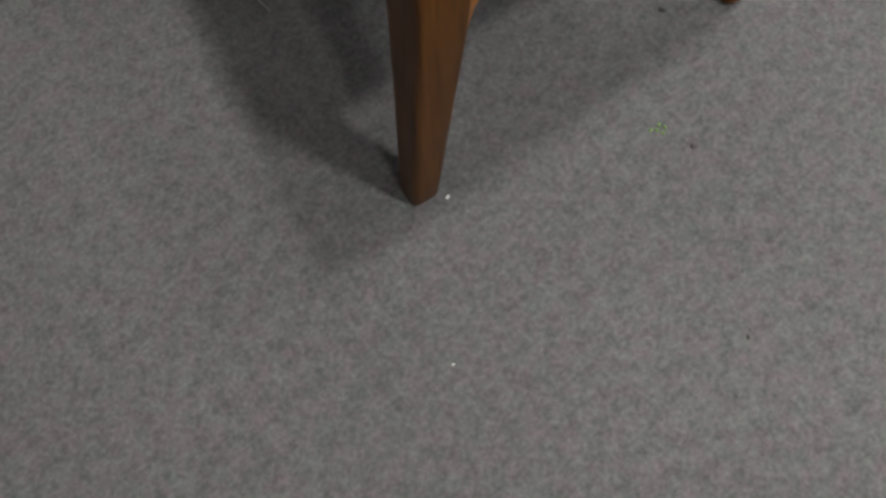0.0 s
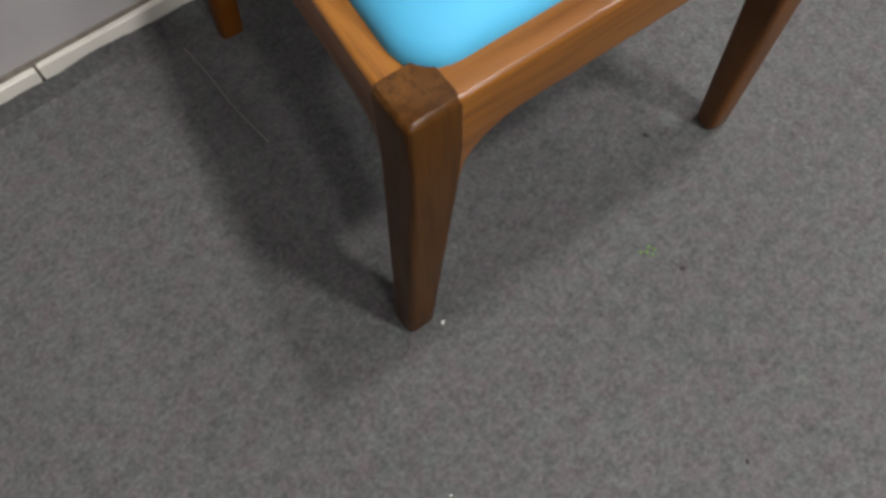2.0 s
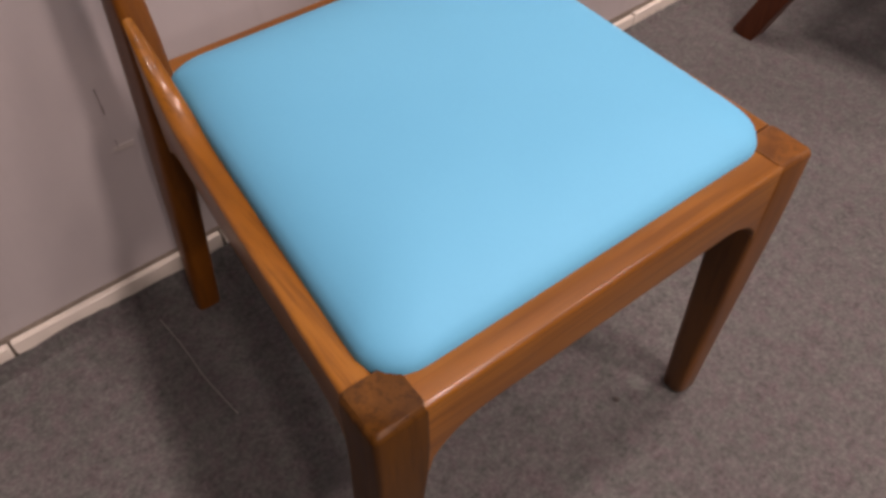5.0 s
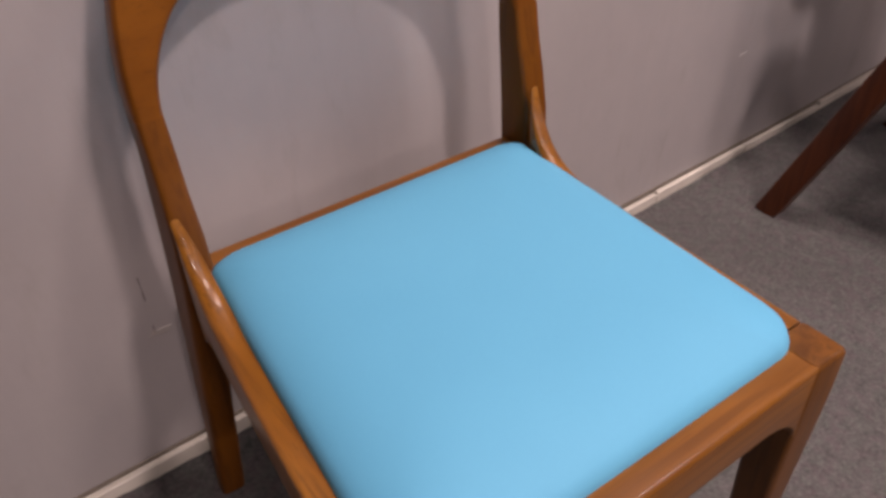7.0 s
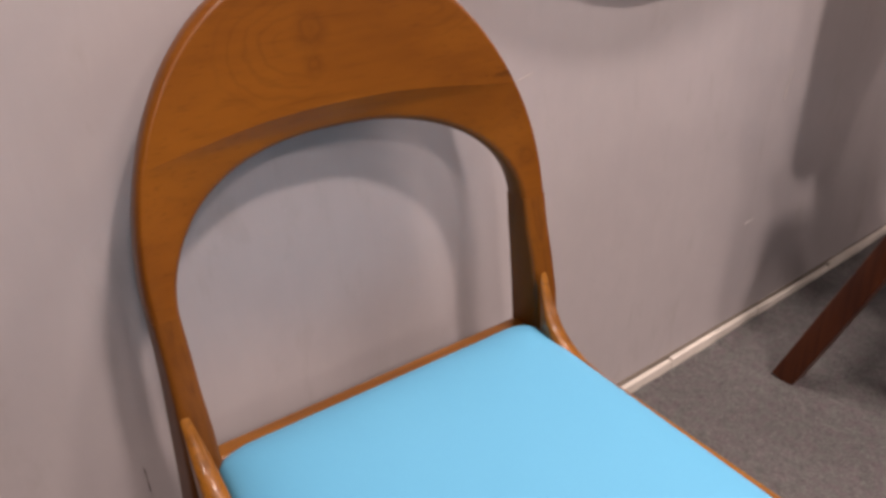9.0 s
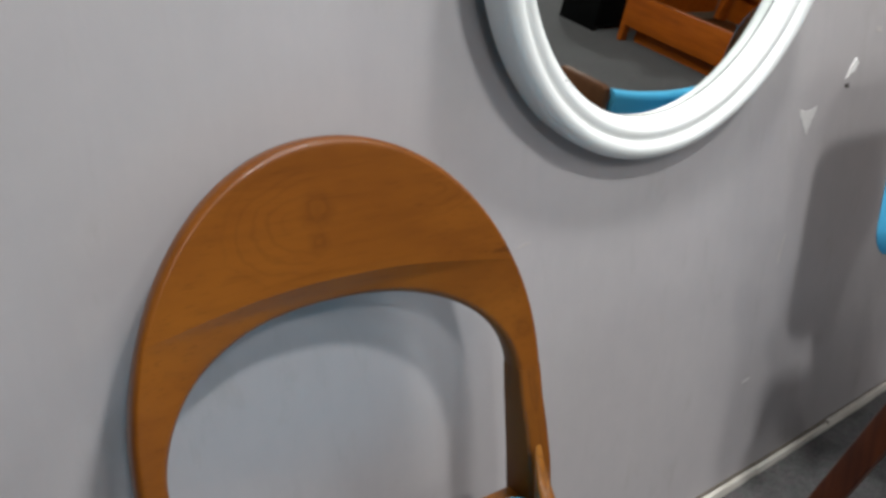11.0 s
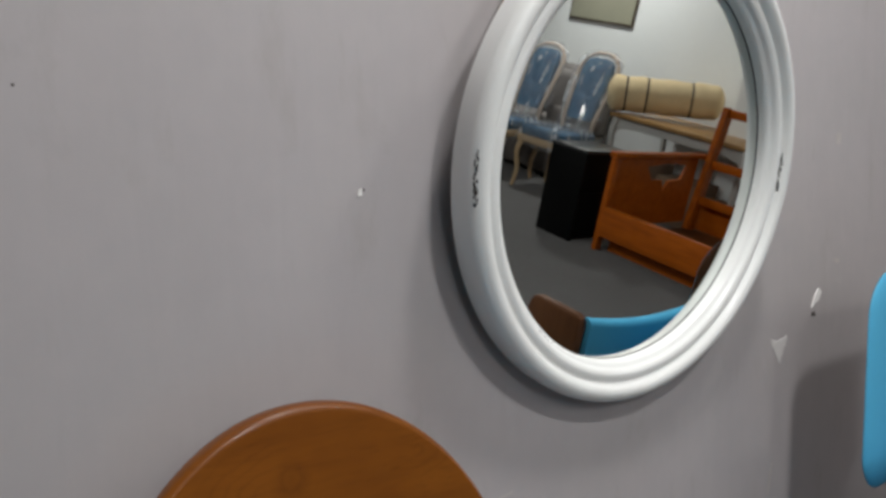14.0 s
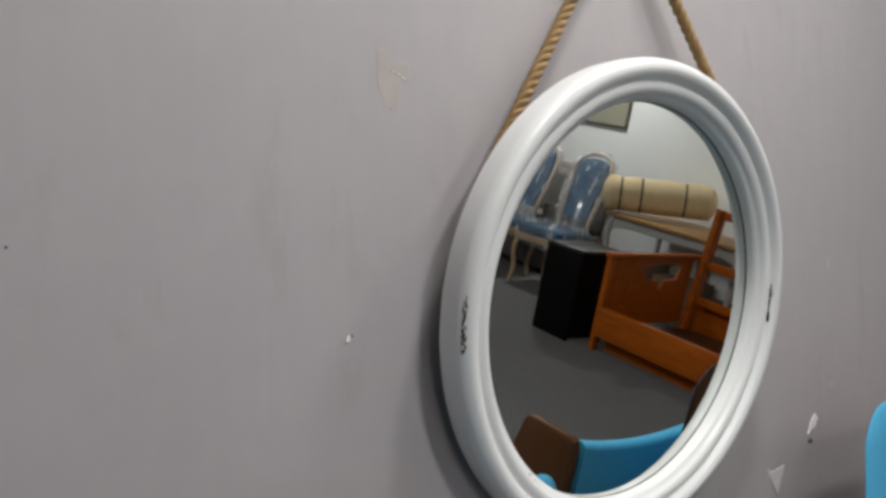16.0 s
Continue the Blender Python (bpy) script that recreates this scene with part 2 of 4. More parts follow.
bm = box(X0, -0.003, 0.0, X1 - 0.36, -0.0005, 1.0)
bmesh.ops.bisect_plane(bm, geom=bm.verts[:] + bm.edges[:] + bm.faces[:], plane_co=(-0.5, 0, 0), plane_no=(1, 0, 0))
bmesh.ops.bisect_plane(bm, geom=bm.verts[:] + bm.edges[:] + bm.faces[:], plane_co=(1.53, 0, 0), plane_no=(1, 0, 0))
for v in bm.verts:
    v.co.z *= skirt_top(v.co.x) + 0.003
skirt = tagged(part("baseboard", bm, M_GROUT), "low cream skirting of narrow tiles with dirty joints", "baseboard", kind="structure")
rng = random.Random(5)
TILE_MESHES = []
for k in range(4):
    L = 0.3155
    bm = box(0.0, -0.0055, -0.0165, L, 0.0055, 0.0165, 0.0018, 1)
    for v in bm.verts:
        v.co.z += 0.0012 * noise.noise((v.co.x * 9 + k * 7, k, 0.3))
    TILE_MESHES.append(mesh_from("tile", bm, M_SKIRT))
x = -5.916
k = 0
while x + 0.33 < X1 - 0.36:
    t = new("tile", TILE_MESHES[k % 4])
    t.matrix_basis = pose(x, -0.0090 + rng.uniform(-0.001, 0.0007), skirt_top(x + 0.16) - 0.0165 + rng.uniform(-0.0012, 0.0012), rng.uniform(-1.5, 1.5), (1.17 if -0.5 < x < 1.5 else 0.0) + rng.uniform(-0.2, 0.2), 0)
    t.parent = skirt
    x += 0.319
    k += 1


def carpet_edge():
    """Frayed, wavy edge of the carpet where it laps up against the skirting."""
    bm = bmesh.new()
    prev = None
    n = 950
    for i in range(n + 1):
        xx = -6.09 + 11.6 * i / n
        w = noise.noise((xx * 4.2, 0.0, 2.0)) * 0.012 + noise.noise((xx * 16, 3.0, 0.0)) * 0.004
        h = max(0.003, skirt_top(xx) - 0.025) + 1.0 * w + 0.003 * noise.noise((xx * 60, 9.0, 0.0))
        row = [bm.verts.new((xx, -0.035, 0.0004)), bm.verts.new((xx, -0.023, 0.0035 + 0.3 * max(0.0, w))), bm.verts.new((xx, -0.0165, max(0.004, h))), bm.verts.new((xx, -0.0155, 0.0004))]
        if prev:
            for a in range(3):
                bm.faces.new((prev[a], prev[a + 1], row[a + 1], row[a]))
        prev = row
    return bm


tagged(part("carpet_edge", carpet_edge(), M_CARPET), "wavy cut edge of the grey carpet at the skirting", "carpet", kind="structure")

# ---- dining chair against the wall ----
SEAT_Z = 0.44
SEAT_FALL = 0.052   # the seat drops towards the back
CHAIR_AT, CHAIR_TURN = (0.020, -0.614, 0.0), -3.2


def tapered_leg(z_top, corner_u, corner_v, top=0.048, foot=0.037, rake=0.0, splay=0.0):
    """Front leg: outer faces plumb, inner faces tapering to the foot; corner_u, corner_v give the way inwards."""
    rings = []
    for z in (0.0, 0.003, 0.009, 0.05, 0.12, 0.20, 0.28, 0.34, 0.38, z_top - 0.007, z_top - 0.003, z_top):
        f = min(1.0, z / 0.36)
        s = foot + (top - foot) * f
        ins = {0.0: 0.006, 0.003: 0.002, z_top: 0.0045, z_top - 0.003: 0.0012}.get(z, 0.0)
        ring = rounded_rect(ins, s - ins * 0.3, ins, s - ins * 0.3, 0.005 + 0.005 * (1 - f))
        rings.append([(a * corner_u + splay * (1 - f), b * corner_v + rake * (1 - f), z) for a, b in ring])
    return loft(rings)


def arched_rail(length, depth_mid, depth_end, thick, fillet, n=48):
    """A rail along +x with a level, rounded top and an underside that arches down into the legs."""
    rings = []
    for i in range(n + 1):
        x = length * i / n
        e = min(x, length - x)
        f = max(0.0, 1 - e / fillet)
        low = depth_mid + (depth_end - depth_mid) * (1 - math.sqrt(max(0.0, 1 - f ** 2.0)))
        rings.append([(x, a, b) for a, b in rounded_rect(0.0, thick, -low, 0.0, 0.0045)])
    return loft(rings)


def chair():
    root = empty("dining_chair", "teak dining chair with light blue seat and hooped back", "chair", CHAIR_AT, CHAIR_TURN)
    W = 0.480
    UC, HW = 0.287, 0.252   # middle and half width of the back

    def outer(z):
        return HW + 0.028 * (1 - min(z, 0.55) / 0.55)

    def left_edge(v):
        return -0.0055 + 0.078 * v

    def right_edge(v):
        return 0.477 + 0.078 * v

    def top(v):
        return SEAT_Z - SEAT_FALL * v
    part("leg", tapered_leg(SEAT_Z, 1, 1, 0.049, 0.037, 0.014, -0.020), M_TEAK_SHADED, root, m=pose(-0.0055, -0.005, 0))
    part("leg", tapered_leg(SEAT_Z, -1, 1, 0.047, 0.033, 0.014, 0.008), M_TEAK_PALE, root, m=pose(W, -0.005, 0))
    part("front_rail", arched_rail(W - 0.076, 0.056, 0.112, 0.034, 0.066), M_TEAK_X, root, m=pose(0.0365, -0.0038, SEAT_Z - 0.0008))
    part("rear_rail", arched_rail(2 * HW - 0.056, 0.05, 0.06, 0.026, 0.05), M_TEAK_X, root, m=pose(UC - HW + 0.028, 0.502, top(0.515)))

    # side rail: runs back level, then sweeps up into the post
    def side(sign):
        path = [(0.0445, 0.0), (0.15, 0.0), (0.27, 0.0), (0.335, 0.001), (0.375, 0.006), (0.404, 0.017), (0.427, 0.034), (0.443, 0.053), (0.456, 0.074), (0.466, 0.096)]
        rings = []
        for p in catmull([(v, z, 0) for v, z in path], 5):
            v, z = p.x, top(p.x) - 0.0008 + p.y
            uo = left_edge(v) if sign > 0 else right_edge(v)
            e = max(0.0, 1 - (v - 0.0445) / 0.060)
            g = min(1.0, max(0.0, 1 - (0.490 - v) / 0.075))
            low = 0.058 + 0.050 * (1 - math.sqrt(max(0.0, 1 - e ** 2.0))) + 0.058 * (1 - math.sqrt(max(0.0, 1 - g ** 2)))
            wide = 0.028 - 0.018 * min(1.0, max(0.0, p.y / 0.096)) ** 1.6
            base = min(top(v) - low, z - 0.03)
            rings.append([(uo + sign * (a + 0.0006), v, b) for a, b in rounded_rect(0.0, wide, base, z, min(0.0050 + 0.0060 * min(1.0, max(0.0, (v - 0.30) / 0.12)), wide * 0.45), 5)])
        return loft(rings)
    part("side_rail", side(1), M_TEAK_Y, root)
    part("side_rail", side(-1), M_TEAK_Y, root)

    # rear leg and post in one: raked leg below, leaning post above
    def post(sign):
        prof = [(0.0, 0.530, 0.556), (0.004, 0.528, 0.558), (0.10, 0.519, 0.554), (0.20, 0.508, 0.549), (0.30, 0.494, 0.543), (0.37, 0.483, 0.538), (0.42, 0.476, 0.535), (0.47, 0.477, 0.534), (0.52, 0.484, 0.5345), (0.56, 0.4925, 0.536), (0.60, 0.4998, 0.538), (0.6022, 0.5002, 0.5382)]
        rings = []
        for z, v0, v1 in prof:
            w = 0.033 + 0.005 * min(1.0, z / 0.4) - 0.002 * max(0.0, (z - 0.44) / 0.162)
            if sign > 0:
                w -= 0.008 * min(1.0, max(0.0, (z - 0.43) / 0.10))   # the left post is waisted above the seat
            rad = 0.0075 - 0.002 * max(0.0, (z - 0.44) / 0.162)
            uo = UC - sign * outer(z)
            rings.append([(uo + sign * a, b, z) for a, b in rounded_rect(0.0, w, v0, v1, rad)])
        return loft(rings)
    part("rear_leg", post(1), M_TEAK_POST, root)
    part("rear_leg", post(-1), M_TEAK_POST, root)

    # hooped backrest: an arch that widens into a dished crest panel, with a bevel over the opening
    Z0 = 0.602

    def front_v(u, z):
        s = (u - UC) / HW
        return 0.502 + 0.15 * (z - 0.615) + 0.030 * (1 - s * s) * min(1.0, max(0.0, (z - Z0) / 0.14))

    def backrest():
        n, lip_rows, m = 110, 16, 44
        bm = bmesh.new()
        front, back = [], []
        for i in range(n + 1):
            a = math.pi * (1 - i / n)
            c, s = math.cos(a), math.sin(a)
            q = 2 / 2.07 if c < 0 else 2 / 2.10
            uo, zo = UC + HW * math.copysign(abs(c) ** q, c), Z0 + 0.312 * s ** q
            ci, si = math.copysign(abs(c) ** (2 / 2.4), c), s ** (2 / 2.4)
            ui, zi = UC - 0.002 * s + (HW - 0.036 - 0.013 * s + (0.008 * (1 - s) ** 2 if c < 0 else 0.0)) * ci, Z0 + (0.130 - 0.006 * c) * si
            # the bevel over the opening ends at a crease that runs nearly level across the panel
            crease = 0.762 - 0.020 * c * c
            tc = min(0.92, max(0.10, (crease - zi) / max(0.02, zo - zi)))
            width, w = math.hypot(uo - ui, zo - zi), min(1.0, s * 1.6)
            fr, bk = [], []
            for k in range(m + 1):
                # rows crowd at both edges and at the crease
                if k <= lip_rows:
                    t = tc * (0.5 - 0.5 * math.cos(math.pi * k / lip_rows))
                else:
                    t = tc + (1 - tc) * (0.5 - 0.5 * math.cos(math.pi * (k - lip_rows) / (m - lip_rows)))
                u, z = ui + (uo - ui) * t, zi + (zo - zi) * t
                soft = 0.006 * max(0.0, 1 - min(t, 1 - t) * width / 0.0065) ** 2
                lip = 0.0135 * w * max(0.0, 1 - t / tc)
                vf = front_v(u, z)
                thick = 0.038 - 0.012 * min(1.0, max(0.0, (z - Z0) / 0.15))
                fr.append(bm.verts.new((u, vf + min(0.020, soft + lip), z)))
                bk.append(bm.verts.new((u, vf + thick - soft, z)))
            front.append(fr)
            back.append(bk)
        for i in range(n):
            for k in range(m):
                bm.faces.new((front[i][k], front[i][k + 1], front[i + 1][k + 1], front[i + 1][k]))
                bm.faces.new((back[i][k], back[i + 1][k], back[i + 1][k + 1], back[i][k + 1]))
            bm.faces.new((front[i][m], back[i][m], back[i + 1][m], front[i + 1][m]))
            bm.faces.new((front[i][0], front[i + 1][0], back[i + 1][0], back[i][0]))
        # the crease over the opening is a crisp arris, fading out down the posts
        for i in range(12, n - 12):
            bm.edges.get((front[i][lip_rows], front[i + 1][lip_rows])).smooth = False
        for i in (0, n):
            bm.faces.new([front[i][k] for k in range(m + 1)] + [back[i][k] for k in range(m, -1, -1)])
        return bm
    part("backrest", backrest(), M_TEAK_CREST, root, "figured teak crest panel with knots")

    # domed seat pad with rounded corners
    def pad():
        bm = bmesh.new()
        left_f, left_r = 0.0195, 0.0600
        right_f, right_r = 0.4600, 0.5060
        hs = [-0.030, 0.001, 0.0095, 0.0160, 0.0216, 0.0264, 0.0302, 0.0334, 0.0358, 0.0375, 0.0386, 0.0390]
        insets = [0.0, 0.0, 0.012, 0.04, 0.085, 0.14, 0.20, 0.28, 0.38, 0.50, 0.66, 0.84]
        rows = []
        for h, ins in zip(hs, insets):
            ring = []
            for a, b in rounded_rect(-1 + ins, 1 - ins, -1 + ins, 1 - ins, max(0.02, 0.19 * (1 - ins)), 8):
                if b > 0:
                    a = max(-1 + ins, min(1 - ins, a * (1 + 0.05 * b)))
                f = (b + 1) / 2
                lo, hi = left_f + (left_r - left_f) * f, right_f + (right_r - right_f) * f
                v = 0.0235 + 0.4735 * f
                ring.append(bm.verts.new((lo + (hi - lo) * (a + 1) / 2, v, top(v) + h)))
            rows.append(ring)
        k = len(rows[0])
        for p, q in zip(rows, rows[1:]):
            for i in range(k):
                bm.faces.new((p[i], p[(i + 1) % k], q[(i + 1) % k], q[i]))
        bm.faces.new(rows[-1])
        bm.faces.new(rows[0][::-1])
        return bm
    part("seat", pad(), M_BLUE, root, "light blue upholstered seat pad")
    return root


def crest_mat():
    """Teak with cathedral figure round two knots."""
    m, nt, bs = mat("teak_crest_figure")
    v = coords(nt, (1, 1, 1))
    sep = nt.nodes.new("ShaderNodeSeparateXYZ")
    nt.links.new(v, sep.inputs[0])
    fine = noise_tex(nt, coords(nt, (0.05, 1, 1)), 300.0, 2, 0.6)
    blot = noise_tex(nt, coords(nt, (0.35, 1, 1)), 9.0, 4, 0.6)
    base = ramp(nt, blot, [(0.28, (0.138, 0.040, 0.0040)), (0.5, (0.190, 0.058, 0.0055)), (0.74, (0.240, 0.078, 0.0078))])
    streak = noise_tex(nt, coords(nt, (0.03, 1, 0.8)), 85.0, 3, 0.55, 0.4)
    base = mix(nt, ramp(nt, streak, [(0.36, (0.2, 0.2, 0.2)), (0.48, (0, 0, 0))]), base, (0.12, 0.035, 0.0035))
    base = mix(nt, ramp(nt, fine, [(0.30, (0.35, 0.35, 0.35)), (0.42, (0, 0, 0))]), base, (0.10, 0.029, 0.003))
    # thin growth lines: open loops towards one shoulder, a small eye towards the other
    for cu, cz, su, sz, inner_r, outer_r, side in ((0.262, 0.826, 0.85, 1.35, 0.040, 0.100, -1), (0.405, 0.842, 0.70, 1.6, 0.012, 0.062, 1)):
        mp = nt.nodes.new("ShaderNodeMapping")
        mp.inputs["Location"].default_value, mp.inputs["Scale"].default_value = (-cu * su, 0, -cz * sz), (su, 0.0, sz)
        nt.links.new(v, mp.inputs[0])
        w = nt.nodes.new("ShaderNodeTexWave")
        w.wave_type, w.rings_direction = "RINGS", "SPHERICAL"
        w.inputs["Scale"].default_value, w.inputs["Distortion"].default_value = 21.0, 6.5
        w.inputs["Detail"].default_value, w.inputs["Detail Scale"].default_value = 2.0, 1.1
        nt.links.new(mp.outputs[0], w.inputs["Vector"])
        near = nt.nodes.new("ShaderNodeVectorMath")
        near.operation = "LENGTH"
        nt.links.new(mp.outputs[0], near.inputs[0])
        line = ramp(nt, w.outputs["Fac"], [(0.0, (0.27, 0.27, 0.27)), (0.34, (0.0, 0.0, 0.0))])
        fade = ramp(nt, near.outputs["Value"], [(inner_r * 0.6, (0, 0, 0)), (inner_r, (0.8, 0.8, 0.8)), (outer_r * 0.8, (0.7, 0.7, 0.7)), (outer_r, (0, 0, 0))])
        flank = nt.nodes.new("ShaderNodeMapRange")
        flank.inputs[1].default_value, flank.inputs[2].default_value = cu - side * 0.02, cu + side * 0.025
        nt.links.new(sep.outputs[0], flank.inputs[0])
        part_of = mix(nt, 1.0, fade, flank.outputs[0], "MULTIPLY")
        base = mix(nt, mix(nt, 1.0, line, part_of, "MULTIPLY"), base, (0.085, 0.024, 0.0028))
    # round knots and a dark pitch streak in the figure
    wob = noise_tex(nt, v, 55.0, 3, 0.6)

    def math_node(op, a, b):
        n = nt.nodes.new("ShaderNodeMath")
        n.operation = op
        for sock, val in ((n.inputs[0], a), (n.inputs[1], b)):
            if isinstance(val, (int, float)):
                sock.default_value = val
            else:
                nt.links.new(val, sock)
        return n.outputs[0]
    for ku, kz, kr in ((0.268, 0.842, 0.0145), (0.264, 0.806, 0.0095), (0.517, 0.655, 0.0095)):
        du, dz = math_node("SUBTRACT", sep.outputs[0], ku), math_node("SUBTRACT", sep.outputs[2], kz)
        d = math_node("SQRT", math_node("ADD", math_node("MULTIPLY", du, du), math_node("MULTIPLY", dz, dz)), 0.0)
        d = math_node("DIVIDE", math_node("ADD", d, math_node("MULTIPLY", math_node("SUBTRACT", wob, 0.5), 0.016)), kr)
        f = ramp(nt, math_node("MULTIPLY", d, 0.5), [(0.0, (0.28, 0.28, 0.28)), (0.25, (0.18, 0.18, 0.18)), (0.42, (0.38, 0.38, 0.38)), (0.55, (0.22, 0.22, 0.22)), (0.9, (0, 0, 0))])
        base = mix(nt, f, base, (0.070, 0.019, 0.0025))
    du = math_node("MULTIPLY", math_node("ABSOLUTE", math_node("SUBTRACT", sep.outputs[0], 0.512), 0.0), 9.0)
    dz = math_node("MULTIPLY", math_node("ABSOLUTE", math_node("SUBTRACT", sep.outputs[2], 0.7585), 0.0), 60.0)
    f = ramp(nt, math_node("ADD", math_node("ADD", du, dz), wob), [(0.62, (0.75, 0.75, 0.75)), (1.0, (0, 0, 0))])
    base = mix(nt, f, base, (0.055, 0.016, 0.002))
    nt.links.new(base, bs.inputs["Base Color"])
    bs.inputs["Roughness"].default_value = 0.36
    bs.inputs["Specular IOR Level"].default_value = 0.2
    bs.inputs["Coat Weight"].default_value, bs.inputs["Coat Roughness"].default_value = 0.12, 0.16
    bump(nt, bs, fine, 0.1, 0.0006)
    return m


M_TEAK_CREST = crest_mat()
chair()

# ---- round mirror on a rope ----
MIRROR_C, MIRROR_R, LEAN = (0.939, -0.068, 1.173), 0.346, 8.5


def mirror_glass_mat():
    m, nt, bs = mat("mirror_glass")
    bs.inputs["Base Color"].default_value = (0.72, 0.745, 0.725, 1)
    bs.inputs["Metallic"].default_value, bs.inputs["Roughness"].default_value = 1.0, 0.012
    return m


def ring(R, prof, n=140):
    """Turns a closed profile of (out, forward) about the mirror's axis; forward is -y."""
    bm = bmesh.new()
    rows = []
    for i in range(n):
        a = 2 * math.pi * i / n
        rows.append([bm.verts.new(((R + o) * math.cos(a), -f, 0.973 * (R + o) * math.sin(a))) for o, f in prof])
    k = len(prof)
    for i in range(n):
        p, q = rows[i], rows[(i + 1) % n]
        for j in range(k):
            bm.faces.new((p[j], p[(j + 1) % k], q[(j + 1) % k], q[j]))
    return bm


M_ROPE = plain("jute_rope_fibre", (0.36, 0.23, 0.10), 0.9, 0.35, 60.0, 0.0, 0.5)
M_SCUFF = plain("bare_dark_wood_scuff", (0.022, 0.020, 0.018), 0.8, 0.3, 80.0)


def twisted_rope(pts, r=0.0088, pitch=0.052, strands=3, sides=8):
    """Three strands laid round one another along a polyline."""
    line = catmull(pts, 14)
    dist = [0.0]
    for a, b in zip(line, line[1:]):
        dist.append(dist[-1] + (b - a).length)
    steps = int(dist[-1] / 0.0035)
    bm = bmesh.new()
    for sidx in range(strands):
        rows = []
        for i in range(steps + 1):
            d = dist[-1] * i / steps
            k = max(0, min(len(line) - 2, next((q for q in range(len(dist) - 1) if dist[q + 1] >= d), len(line) - 2)))
            f = (d - dist[k]) / max(1e-6, dist[k + 1] - dist[k])
            p, tan = line[k].lerp(line[k + 1], f), (line[k + 1] - line[k]).normalized()
            n1 = tan.cross(Vector((0, 1, 0))).normalized()
            n2 = tan.cross(n1)
            a = 2 * math.pi * (d / pitch + sidx / strands)
            c = p + (n1 * math.cos(a) + n2 * math.sin(a)) * r * 0.55
            rr = r * 0.62 * (1 + 0.10 * noise.noise((d * 90, sidx * 5.0, 1.0)))
            rows.append([bm.verts.new(c + (n1 * math.cos(b) + n2 * math.sin(b)) * rr) for b in (2 * math.pi * j / sides for j in range(sides))])
        for p, q in zip(rows, rows[1:]):
            for j in range(sides):
                bm.faces.new((p[j], p[(j + 1) % sides], q[(j + 1) % sides], q[j]))
    return bm


